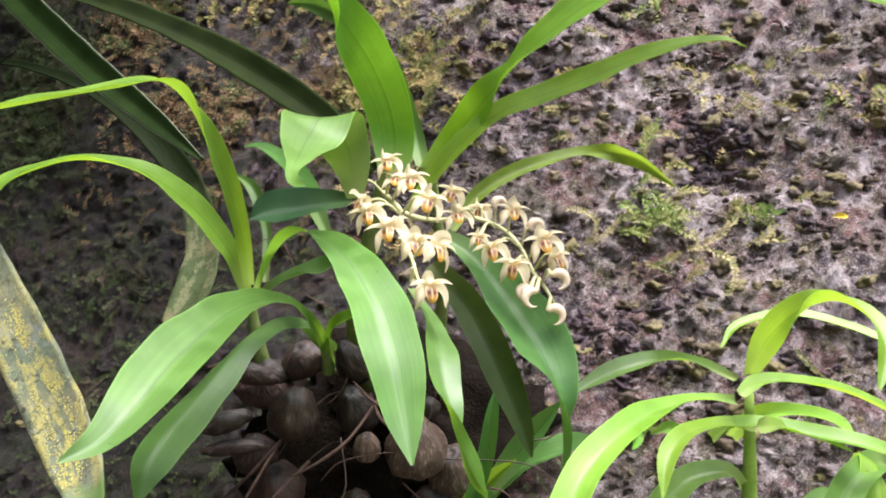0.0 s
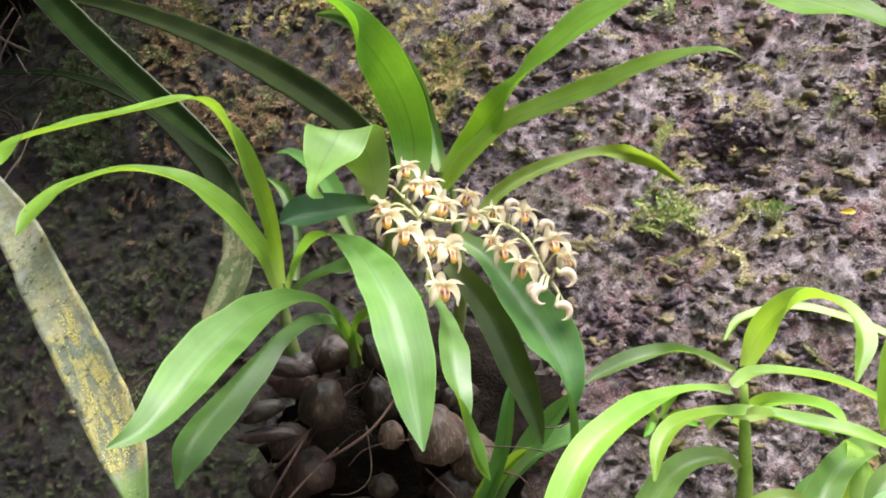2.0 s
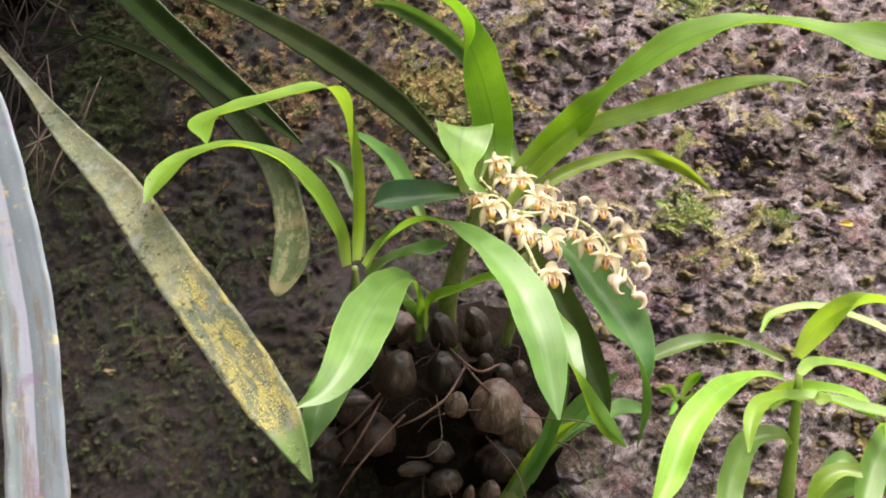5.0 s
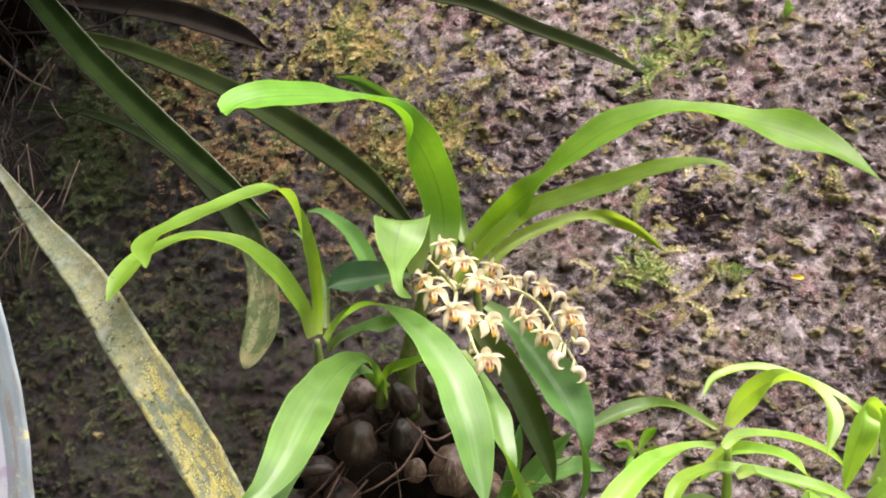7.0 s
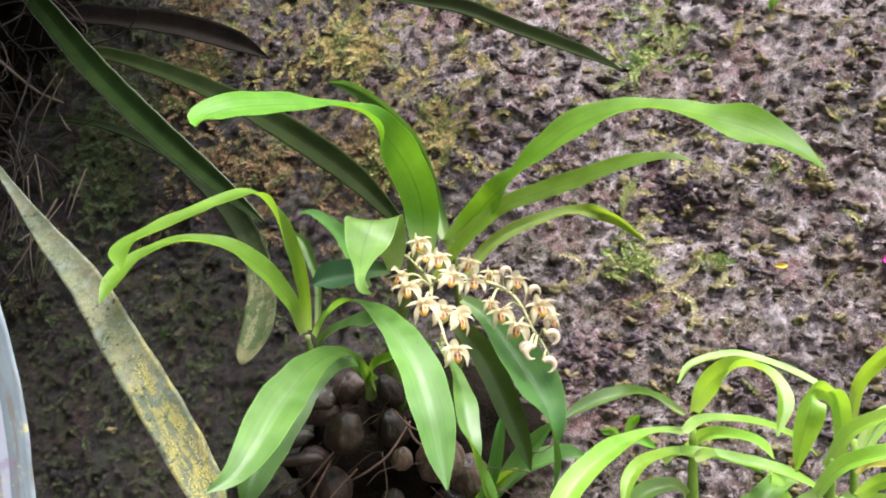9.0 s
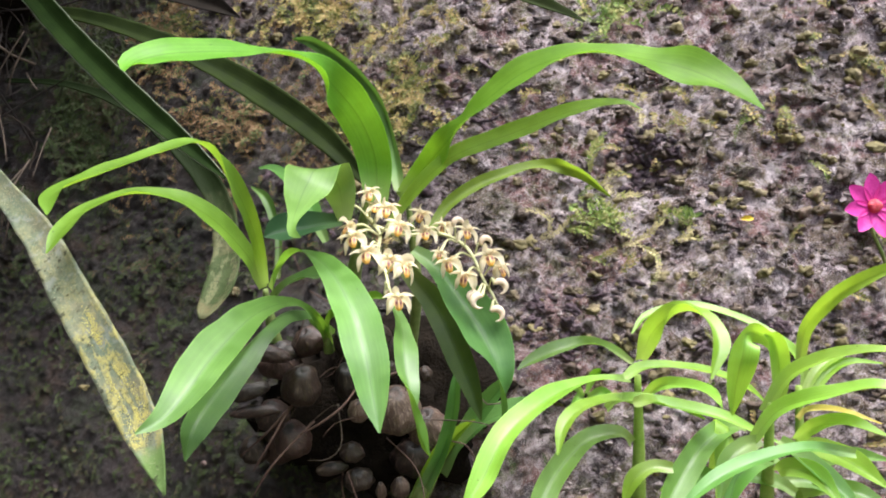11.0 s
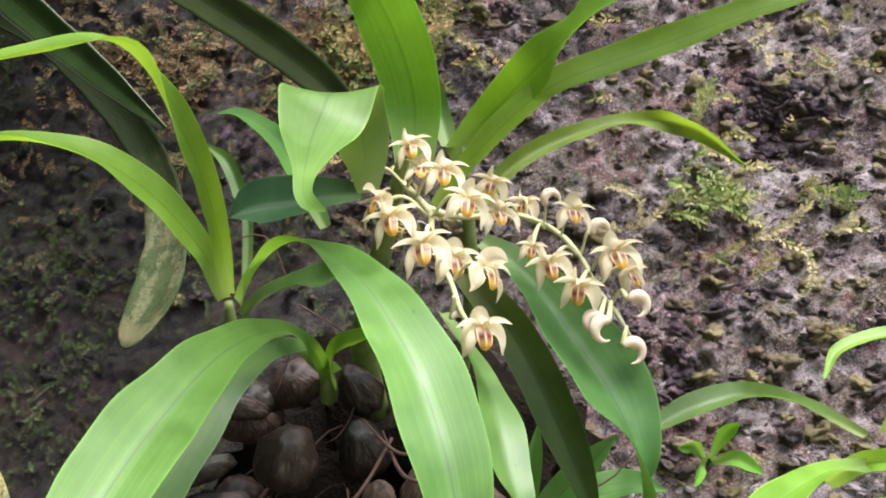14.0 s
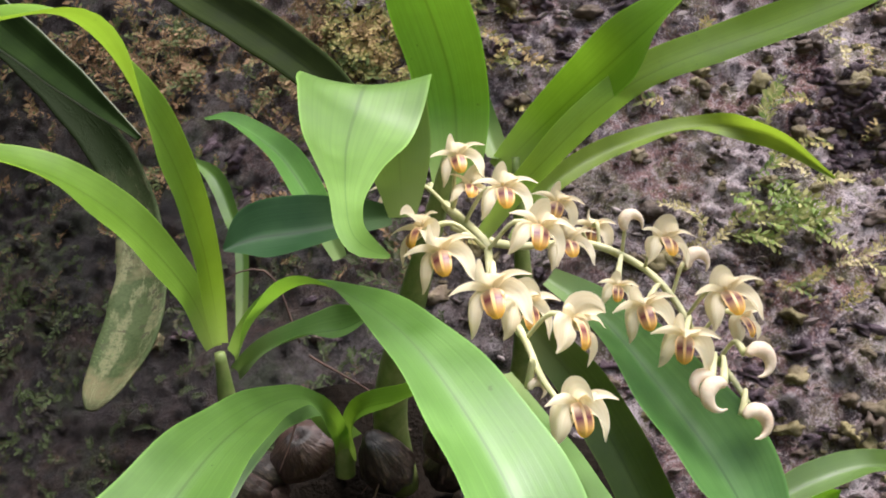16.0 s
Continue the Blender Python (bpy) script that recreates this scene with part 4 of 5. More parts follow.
leaf(lime1, "lime", [(0.1102, 0.3601, 1.4181, 3.8, -19), (0.0904, 0.3449, 1.4178, 7.0, -68), (0.0672, 0.3246, 1.4105, 10.7, -39), (0.0456, 0.3040, 1.3945, 12.1, -33), (0.0340, 0.2952, 1.3746, 10.1, -14), (0.0254, 0.2908, 1.3626, 1.1, -3)], 0.25)
leaf(lime1, "leaf_sheen", [(0.1129, 0.3651, 1.4264, 2.9, -1), (0.1036, 0.3890, 1.4356, 6.4, -50), (0.0936, 0.4099, 1.4384, 8.6, -50), (0.0771, 0.4117, 1.4345, 9.7, -37), (0.0638, 0.4119, 1.4284, 6.3, -35), (0.0569, 0.4103, 1.4237, 1.0, -30)], 0.25)
leaf(lime1, "lime", [(0.1158, 0.3587, 1.4276, 5.3, -5), (0.1184, 0.3438, 1.4393, 10.3, 17), (0.1232, 0.3258, 1.4474, 11.3, 52), (0.1300, 0.3107, 1.4493, 10.4, 84), (0.1365, 0.3020, 1.4435, 9.3, 42), (0.1383, 0.2943, 1.4325, 8.8, 17), (0.1328, 0.2897, 1.4177, 1.0, -4)], 0.25)
leaf(lime1, "lime", [(0.1022, 0.3280, 1.4186, 3.9, 21), (0.1119, 0.3357, 1.4235, 6.5, 48), (0.1287, 0.3425, 1.4241, 7.2, 63), (0.1499, 0.3520, 1.4209, 8.0, 64), (0.1680, 0.3594, 1.4138, 6.5, 56), (0.1826, 0.3734, 1.4048, 1.0, 40)], 0.25)
leaf(lime1, "lime", [(0.1112, 0.3424, 1.4084, 4.3, -0), (0.0953, 0.3309, 1.4086, 6.7, -59), (0.0799, 0.3150, 1.4051, 7.2, -48), (0.0709, 0.3048, 1.3976, 6.5, -27), (0.0676, 0.3002, 1.3854, 1.0, 0)], 0.25)
leaf(lime1, "lime", [(0.1041, 0.3178, 1.4075, 4.8, 0), (0.1148, 0.3288, 1.4083, 6.6, 60), (0.1252, 0.3312, 1.4055, 7.2, 60), (0.1391, 0.3282, 1.3993, 1, 50)], 0.25)
leaf(lime1, "lime", [(0.0955, 0.3426, 1.4041, 4.1, 21), (0.1011, 0.3369, 1.4084, 6.4, 53), (0.1105, 0.3320, 1.4088, 7.2, 55), (0.1249, 0.3298, 1.4058, 8.0, 51), (0.1464, 0.3259, 1.4006, 7.4, 46), (0.1725, 0.3273, 1.3885, 1.0, 40)], 0.25)
leaf(lime1, "leaf_sheen", [(0.1096, 0.3554, 1.3871, 4.5, -1), (0.1015, 0.3475, 1.3925, 7.6, -42), (0.0852, 0.3421, 1.3889, 10.1, -37), (0.0677, 0.3181, 1.3749, 11.0, -16), (0.0561, 0.2977, 1.3561, 9.5, -6), (0.0502, 0.2911, 1.3437, 1.0, -1)], 0.25)
leaf(lime1, "lime", [(0.1286, 0.4292, 1.4055, 5.4, 0), (0.1345, 0.4115, 1.4141, 7.8, 40), (0.1440, 0.3946, 1.4152, 8.4, 45), (0.1542, 0.3791, 1.4113, 7.8, 40), (0.1569, 0.3650, 1.4038, 1, 30)], 0.25)
leaf(lime2, "lime", [(0.1710, 0.3137, 1.4193, 4.4, 19), (0.1654, 0.3050, 1.4323, 6.3, 30), (0.1553, 0.2937, 1.4370, 8.4, 45), (0.1474, 0.2835, 1.4358, 10.6, 30), (0.1446, 0.2827, 1.4268, 11.9, -1), (0.1435, 0.2909, 1.4149, 9.0, 0), (0.1436, 0.2995, 1.4020, 1.0, -0)], 0.25)
leaf(lime2, "lime", [(0.1657, 0.3115, 1.4015, 4.2, 0), (0.1670, 0.3062, 1.4168, 7.8, 0), (0.1653, 0.3007, 1.4284, 9, 0), (0.1611, 0.2941, 1.4351, 7.2, 10), (0.1558, 0.2887, 1.4366, 1.2, 10)], 0.25)
leaf(lime2, "lime", [(0.1595, 0.3065, 1.4033, 4.6, 22), (0.1691, 0.2974, 1.4199, 7.4, 49), (0.1847, 0.2850, 1.4274, 8.2, 61), (0.1996, 0.2744, 1.4290, 6.0, 60), (0.2080, 0.2701, 1.4252, 1.0, 50)], 0.25)
leaf(lime2, "lime", [(0.1547, 0.3087, 1.3911, 4.6, 22), (0.1633, 0.2952, 1.4052, 8.0, 48), (0.1797, 0.2785, 1.4116, 8.8, 61), (0.1941, 0.2678, 1.4145, 7.2, 59), (0.2066, 0.2640, 1.4093, 1.0, 50)], 0.25)
leaf(lime2, "leaf_sheen", [(0.1677, 0.3640, 1.3946, 4.6, -0), (0.1547, 0.3461, 1.3954, 9.9, -40), (0.1372, 0.3292, 1.3870, 11.0, -24), (0.1198, 0.3107, 1.3687, 11.8, -10), (0.1062, 0.2930, 1.3527, 1.0, -0)], 0.25, "broad green leaf arching down")
leaf(lime2, "leaf_sheen", [(0.1904, 0.2861, 1.3868, 4.0, -0), (0.1644, 0.2790, 1.3890, 6.7, -55), (0.1300, 0.2667, 1.3802, 7.4, -48), (0.1067, 0.2626, 1.3631, 0.9, -38)], 0.25)
leaf(lime2, "lime", [(0.1197, 0.3112, 1.3790, 4.8, 0), (0.1103, 0.3112, 1.3790, 6.6, -40), (0.1021, 0.3123, 1.3736, 7.2, -20), (0.0974, 0.3148, 1.3617, 1, 0)], 0.25)
leaf(lime2, "leaf_pale", [(0.1544, 0.3825, 1.3319, 4.8, 0), (0.1171, 0.3493, 1.3441, 8.4, -50), (0.0871, 0.3272, 1.3517, 11.4, -55), (0.0652, 0.3115, 1.3535, 12.6, -45), (0.0490, 0.2970, 1.3495, 10.8, -35), (0.0350, 0.2887, 1.3404, 1, -20)], 0.25, "pale green leaf bending over near the foot")
leaf(lime2, "leaf_sheen", [(0.1665, 0.3086, 1.3911, 4.8, 0), (0.1723, 0.2997, 1.3848, 8.4, 30), (0.1821, 0.2917, 1.3744, 9.6, 30), (0.1914, 0.2840, 1.3623, 1, 20)], 0.25)
leaf(lime2, "leaf_sheen", [(0.1583, 0.3086, 1.3911, 4.8, 0), (0.1487, 0.3041, 1.3880, 8.4, -20), (0.1404, 0.3007, 1.3803, 9, -10), (0.1358, 0.2988, 1.3648, 1, 0)], 0.25)
leaf(lime2, "leaf_sheen", [(0.1690, 0.3205, 1.3833, 4.8, 0), (0.1573, 0.3106, 1.3817, 9, -30), (0.1465, 0.3069, 1.3752, 10.8, -20), (0.1407, 0.3051, 1.3595, 1, -10)], 0.25)
leaf(lime2, "lime", [(0.1656, 0.3116, 1.3770, 4.8, 0), (0.1678, 0.3008, 1.3798, 8.4, 20), (0.1754, 0.2912, 1.3766, 10.2, 25), (0.1826, 0.2833, 1.3656, 1, 20)], 0.25)
leaf(lime2, "leaf_sheen", [(0.1723, 0.3440, 1.3690, 4.8, 0), (0.1875, 0.3437, 1.3702, 9, 30), (0.2027, 0.3445, 1.3664, 10.2, 30), (0.2181, 0.3467, 1.3561, 1, 20)], 0.25)
leaf(lime2, "leaf_sheen", [(0.1238, 0.3555, 1.3628, 4.8, 0), (0.1317, 0.3489, 1.3698, 9, 30), (0.1419, 0.3434, 1.3716, 9.6, 40), (0.1532, 0.3393, 1.3670, 1, 30)], 0.25)
leaf(lime2, "leaf_sheen", [(0.1620, 0.3935, 1.3765, 4.8, 0), (0.1518, 0.3873, 1.3814, 7.8, -30), (0.1422, 0.3839, 1.3737, 9.6, -15), (0.1367, 0.3819, 1.3587, 9, 0), (0.1364, 0.3799, 1.3440, 1, 0)], 0.25)
leaf(lime2, "lime", [(0.1533, 0.3752, 1.3664, 5.4, 0), (0.1532, 0.3563, 1.3832, 10.8, 15), (0.1528, 0.3437, 1.3944, 13.2, 20), (0.1508, 0.3364, 1.3804, 12, 10), (0.1431, 0.3300, 1.3626, 1, 0)], 0.25)
leaf(lime3, "lime", [(0.2137, 0.4094, 1.4113, 4.1, -2), (0.2116, 0.4051, 1.4274, 6.5, -21), (0.1991, 0.4056, 1.4407, 6.8, -45), (0.1801, 0.4149, 1.4527, 6.9, -49), (0.1564, 0.4204, 1.4596, 6.9, -51), (0.1314, 0.4168, 1.4543, 4.9, -48), (0.1205, 0.4084, 1.4433, 1.0, -31)], 0.25)
leaf(lime3, "lime", [(0.1911, 0.3505, 1.4213, 3.9, -1), (0.1916, 0.3379, 1.4420, 6.4, 18), (0.1984, 0.3154, 1.4555, 7.4, 34), (0.2100, 0.2948, 1.4634, 7.1, 45), (0.2222, 0.2808, 1.4667, 1.0, 50)], 0.25)
leaf(lime3, "yellowing", [(0.1775, 0.3167, 1.4001, 2.4, 20), (0.1794, 0.3049, 1.4045, 3.6, 50), (0.1890, 0.2942, 1.4038, 4.2, 59), (0.2012, 0.2845, 1.3988, 1.0, 49)], 0.25, "yellowing narrow leaf")
leaf(lime3, "lime", [(0.1866, 0.3354, 1.4094, 3.6, 0), (0.1953, 0.3379, 1.4215, 5.4, 40), (0.2065, 0.3416, 1.4284, 6, 50), (0.2227, 0.3458, 1.4323, 1, 50)], 0.25)
leaf(lime3, "lime", [(0.1887, 0.3359, 1.4069, 3.6, 0), (0.1996, 0.3384, 1.4194, 5.4, 40), (0.2117, 0.3422, 1.4256, 5.4, 50), (0.2309, 0.3474, 1.4251, 1, 50)], 0.25)
leaf(lime3, "lime", [(0.1735, 0.3086, 1.3911, 4.2, 0), (0.1769, 0.2919, 1.3976, 7.2, 50), (0.1839, 0.2761, 1.3998, 8.4, 55), (0.1965, 0.2670, 1.3945, 1, 50)], 0.25)
leaf(lime3, "lime", [(0.1797, 0.3195, 1.3881, 5.4, 0), (0.1853, 0.3095, 1.3868, 9.6, 20), (0.1930, 0.2952, 1.3818, 10.8, 20), (0.2019, 0.2819, 1.3722, 1, 20)], 0.25)
leaf(lime3, "leaf_sheen", [(0.1777, 0.3241, 1.3663, 4.2, 0), (0.1680, 0.3230, 1.3717, 7.2, -30), (0.1535, 0.3224, 1.3741, 7.8, -35), (0.1403, 0.3236, 1.3688, 1, -20)], 0.25)
leaf(lime3, "leaf_sheen", [(0.1873, 0.3418, 1.3791, 4.2, 0), (0.1934, 0.3314, 1.3800, 7.2, 30), (0.2037, 0.3205, 1.3832, 7.8, 45), (0.2158, 0.3106, 1.3816, 1, 40)], 0.25)
leaf(lime3, "leaf_sheen", [(0.1876, 0.3451, 1.3639, 4.2, 0), (0.1982, 0.3393, 1.3670, 7.8, 30), (0.2088, 0.3293, 1.3656, 8.4, 30), (0.2237, 0.3262, 1.3565, 1, 30)], 0.25)
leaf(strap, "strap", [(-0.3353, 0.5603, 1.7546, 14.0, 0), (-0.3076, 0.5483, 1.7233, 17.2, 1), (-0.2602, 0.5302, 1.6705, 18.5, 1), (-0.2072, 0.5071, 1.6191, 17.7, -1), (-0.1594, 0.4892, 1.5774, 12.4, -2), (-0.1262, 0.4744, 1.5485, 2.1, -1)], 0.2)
leaf(strap, "strap_olive_shaded", [(-0.3076, 0.5811, 1.7085, 11.9, 30), (-0.2577, 0.5671, 1.6950, 14.5, 28), (-0.2098, 0.5538, 1.6754, 16.4, 26), (-0.1625, 0.5402, 1.6512, 17.4, 20), (-0.1163, 0.5229, 1.6215, 19.1, 4), (-0.0710, 0.5080, 1.5862, 17.1, 2), (-0.0373, 0.4996, 1.5507, 6.6, -2)], 0.2)
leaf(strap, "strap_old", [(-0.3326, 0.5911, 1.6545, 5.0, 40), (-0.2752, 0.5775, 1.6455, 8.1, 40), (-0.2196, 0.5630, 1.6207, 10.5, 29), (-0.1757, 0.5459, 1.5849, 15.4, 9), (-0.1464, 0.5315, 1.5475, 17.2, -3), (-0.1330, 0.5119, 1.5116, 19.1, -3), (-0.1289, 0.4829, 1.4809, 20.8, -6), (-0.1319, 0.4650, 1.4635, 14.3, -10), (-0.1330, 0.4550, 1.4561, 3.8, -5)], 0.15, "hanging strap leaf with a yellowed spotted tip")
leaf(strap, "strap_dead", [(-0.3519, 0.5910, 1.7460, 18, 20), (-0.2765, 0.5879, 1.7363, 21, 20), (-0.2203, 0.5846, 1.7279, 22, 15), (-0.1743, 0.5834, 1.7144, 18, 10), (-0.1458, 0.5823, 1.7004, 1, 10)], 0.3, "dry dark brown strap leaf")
leaf(strap, "strap_olive_shaded", [(-0.1020, 0.5210, 1.7385, 15, 20), (-0.0436, 0.5144, 1.7214, 15, 20), (0.0050, 0.5024, 1.7059, 14, 20), (0.0362, 0.4956, 1.6899, 13, 20), (0.0731, 0.4796, 1.6689, 12, 20), (0.0936, 0.4673, 1.6544, 8, 30), (0.1060, 0.4591, 1.6449, 1, 40)], 0.3, "olive strap leaf with dark spots")
leaf(strap, "lichen", [(-0.2998, 0.4470, 1.5927, 3.0, -0), (-0.2663, 0.4248, 1.5585, 6.2, 1), (-0.2399, 0.4101, 1.5300, 12.8, 2), (-0.2043, 0.3858, 1.4963, 18.6, 3), (-0.1758, 0.3637, 1.4623, 21.0, 3), (-0.1475, 0.3411, 1.4300, 21.5, 2), (-0.1242, 0.3190, 1.4027, 19.9, 0), (-0.1120, 0.3047, 1.3881, 14.3, 0), (-0.1009, 0.2912, 1.3698, 1.0, -0)], 0.08, "grey-green strap leaf crusted with yellow lichen")
leaf(strap, "lichen_grey", [(-0.2737, 0.3335, 1.5624, 12, 0), (-0.2517, 0.3346, 1.5190, 19, 0), (-0.2373, 0.3365, 1.4764, 22, 0), (-0.2244, 0.3392, 1.4301, 23, 0), (-0.2169, 0.3407, 1.3846, 24, 0), (-0.2104, 0.3419, 1.3404, 24, 0), (-0.2052, 0.3462, 1.2863, 9, 0)], 0.05, "pale blue-grey strap leaf with lichen spots")
stem([(0.1121, 0.3485, 1.4200), (0.1142, 0.3635, 1.3828), (0.1155, 0.3809, 1.3491), (0.1217, 0.4280, 1.3103)], lime1, "lime_stem", 3.5)
stem([(0.1622, 0.3051, 1.4075), (0.1646, 0.3231, 1.3712), (0.1737, 0.3611, 1.3364), (0.1894, 0.4192, 1.3036)], lime2, "lime_stem", 3.5)
stem([(0.1850, 0.3343, 1.4144), (0.1905, 0.3550, 1.3653), (0.1995, 0.3823, 1.3327), (0.2150, 0.4299, 1.3013)], lime3, "lime_stem", 3.5)
stem([(-0.0913, 0.4395, 1.4726), (-0.0884, 0.4519, 1.4477), (-0.0834, 0.4645, 1.4273)], orchid, "stem", 3.6)
stem([(-0.0540, 0.4440, 1.4490), (-0.0541, 0.4460, 1.4425), (-0.0541, 0.4500, 1.4355)], orchid, "stem", 2.7)
stem([(-0.0241, 0.3880, 1.5223), (-0.0300, 0.4031, 1.4998), (-0.0370, 0.4238, 1.4742), (-0.0403, 0.4437, 1.4528), (-0.0361, 0.4638, 1.4304)], orchid, "stem", 4.4)
stem([(-0.0047, 0.4079, 1.5250), (-0.0023, 0.4180, 1.5018), (-0.0001, 0.4345, 1.4722), (-0.0050, 0.4628, 1.4351)], orchid, "stem", 2.6)
stem([(0.0165, 0.4620, 1.3830), (0.0085, 0.4680, 1.3650), (0.0005, 0.4730, 1.3500), (-0.0075, 0.4830, 1.3400)], orchid, "stem", 4.8)
root([(-0.0928, 0.4261, 1.3675), (-0.0839, 0.4229, 1.3823), (-0.0753, 0.4296, 1.3991), (-0.0702, 0.4478, 1.4095)], orchid, 0.7)
root([(-0.0937, 0.4293, 1.3524), (-0.0859, 0.4265, 1.3655), (-0.0760, 0.4289, 1.3781), (-0.0609, 0.4407, 1.3948)], orchid, 0.7)
root([(-0.0656, 0.4216, 1.3883), (-0.0537, 0.4152, 1.3945), (-0.0408, 0.4182, 1.4046), (-0.0297, 0.4349, 1.4222)], orchid, 0.7)
root([(-0.0469, 0.4675, 1.3649), (-0.0478, 0.4700, 1.3530), (-0.0439, 0.4791, 1.3342), (-0.0407, 0.4890, 1.3119)], orchid, 0.6)
root([(0.0335, 0.4868, 1.3703), (0.0500, 0.4998, 1.3574), (0.0655, 0.5070, 1.3477), (0.0781, 0.5149, 1.3342)], orchid, 0.5)
root([(0.0526, 0.4970, 1.3706), (0.0766, 0.5099, 1.3577), (0.0915, 0.5134, 1.3413)], orchid, 0.5)
root([(-0.0128, 0.4679, 1.3633), (-0.0098, 0.4770, 1.3445), (-0.0104, 0.4868, 1.3221)], orchid, 0.5)
root([(-0.0331, 0.4343, 1.4248), (-0.0259, 0.4063, 1.4122), (-0.0171, 0.4278, 1.4072)], orchid, 0.8)
root([(-0.1070, 0.4554, 1.3739), (-0.0881, 0.4420, 1.3889), (-0.0737, 0.4486, 1.4060)], orchid, 0.8)
root([(-0.0400, 0.4231, 1.4296), (-0.0261, 0.4153, 1.4181), (-0.0118, 0.4347, 1.4230)], orchid, 0.7)
straw([(-0.2504, 0.4743, 1.5735), (-0.2529, 0.4761, 1.5651), (-0.2567, 0.4783, 1.5548)], 0.75)
straw([(-0.2782, 0.4623, 1.5339), (-0.2739, 0.4710, 1.5408), (-0.2690, 0.4796, 1.5483), (-0.2646, 0.4961, 1.5673)], 0.75)
straw([(-0.2799, 0.4731, 1.5792), (-0.2742, 0.4695, 1.5480), (-0.2748, 0.4735, 1.5293), (-0.2727, 0.4781, 1.5076)], 0.75)
straw([(-0.2514, 0.4843, 1.5265), (-0.2626, 0.4858, 1.5195), (-0.2736, 0.4879, 1.5094)], 0.75)
straw([(-0.2604, 0.4802, 1.5457), (-0.2644, 0.4740, 1.5268), (-0.2713, 0.4794, 1.5015)], 0.75)
straw([(-0.2826, 0.4791, 1.5507), (-0.2742, 0.4824, 1.5354), (-0.2775, 0.4872, 1.5130)], 0.75)
straw([(-0.2747, 0.4704, 1.5920), (-0.2721, 0.4738, 1.5759), (-0.2660, 0.4672, 1.5587)], 0.8)
straw([(-0.2494, 0.4917, 1.5880), (-0.2519, 0.4851, 1.5710), (-0.2547, 0.4793, 1.5497)], 0.8)
straw([(-0.2751, 0.4973, 1.6575), (-0.2859, 0.5005, 1.6424), (-0.3000, 0.5050, 1.6215)], 0.8)
straw([(-0.2760, 0.5076, 1.6571), (-0.2867, 0.5117, 1.6379), (-0.2942, 0.5158, 1.6187)], 0.8)
straw([(-0.2831, 0.4738, 1.5759), (-0.2786, 0.4723, 1.5831), (-0.2740, 0.4704, 1.5917)], 0.8)
straw([(-0.2789, 0.5125, 1.6340), (-0.2735, 0.5146, 1.6244), (-0.2704, 0.5152, 1.6217)], 0.8)
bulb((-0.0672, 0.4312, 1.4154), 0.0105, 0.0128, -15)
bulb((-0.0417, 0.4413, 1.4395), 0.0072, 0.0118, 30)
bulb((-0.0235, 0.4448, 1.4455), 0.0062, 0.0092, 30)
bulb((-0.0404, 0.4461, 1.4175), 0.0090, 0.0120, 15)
bulb((-0.0344, 0.4343, 1.4008), 0.0055, 0.0073, 0, "bulb_lit")
bulb((-0.0126, 0.4394, 1.4010), 0.0129, 0.0135, 0, "bulb_lit")
bulb((0.0052, 0.4676, 1.3885), 0.0117, 0.0142, 10, "bulb_lit")
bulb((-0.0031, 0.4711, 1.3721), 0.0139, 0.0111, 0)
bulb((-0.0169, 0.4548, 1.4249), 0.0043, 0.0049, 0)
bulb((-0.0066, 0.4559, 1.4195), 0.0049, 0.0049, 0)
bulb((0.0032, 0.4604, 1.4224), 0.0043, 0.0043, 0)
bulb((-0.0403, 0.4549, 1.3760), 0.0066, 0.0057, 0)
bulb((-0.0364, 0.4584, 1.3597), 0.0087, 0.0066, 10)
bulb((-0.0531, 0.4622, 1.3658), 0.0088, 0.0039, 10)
bulb((-0.0116, 0.4595, 1.3547), 0.0051, 0.0072, 0, "bulb_lit")
bulb((-0.0231, 0.4599, 1.3526), 0.0030, 0.0069, 0, "bulb_lit")
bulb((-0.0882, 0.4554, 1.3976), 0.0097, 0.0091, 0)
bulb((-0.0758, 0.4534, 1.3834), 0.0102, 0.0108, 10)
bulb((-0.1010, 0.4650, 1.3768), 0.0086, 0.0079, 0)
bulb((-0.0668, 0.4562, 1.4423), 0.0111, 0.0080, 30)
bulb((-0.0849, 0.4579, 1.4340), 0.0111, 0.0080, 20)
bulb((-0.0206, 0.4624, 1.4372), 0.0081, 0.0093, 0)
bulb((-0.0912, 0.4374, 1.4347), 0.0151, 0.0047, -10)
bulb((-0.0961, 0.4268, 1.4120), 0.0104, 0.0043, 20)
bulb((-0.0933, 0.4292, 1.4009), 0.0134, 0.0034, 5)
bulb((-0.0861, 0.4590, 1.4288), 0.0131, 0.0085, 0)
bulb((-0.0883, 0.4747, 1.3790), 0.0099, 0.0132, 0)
raceme([(-0.0294, 0.4038, 1.5158), (-0.0242, 0.3904, 1.5061), (-0.0173, 0.3772, 1.4959), (-0.0170, 0.3664, 1.4842), (-0.0121, 0.3545, 1.4723), (-0.0094, 0.3463, 1.4623), (-0.0053, 0.3414, 1.4558)], 1.0)
raceme([(-0.0234, 0.4030, 1.5046), (-0.0076, 0.4061, 1.4996), (0.0140, 0.4040, 1.4996), (0.0268, 0.4001, 1.4931), (0.0331, 0.3919, 1.4837), (0.0376, 0.3871, 1.4724), (0.0414, 0.3803, 1.4650), (0.0455, 0.3760, 1.4561)], 1.0)
flower((-0.0232, 0.3803, 1.5173), (-0.0242, 0.3902, 1.5071), 0, 2, 0, 1)
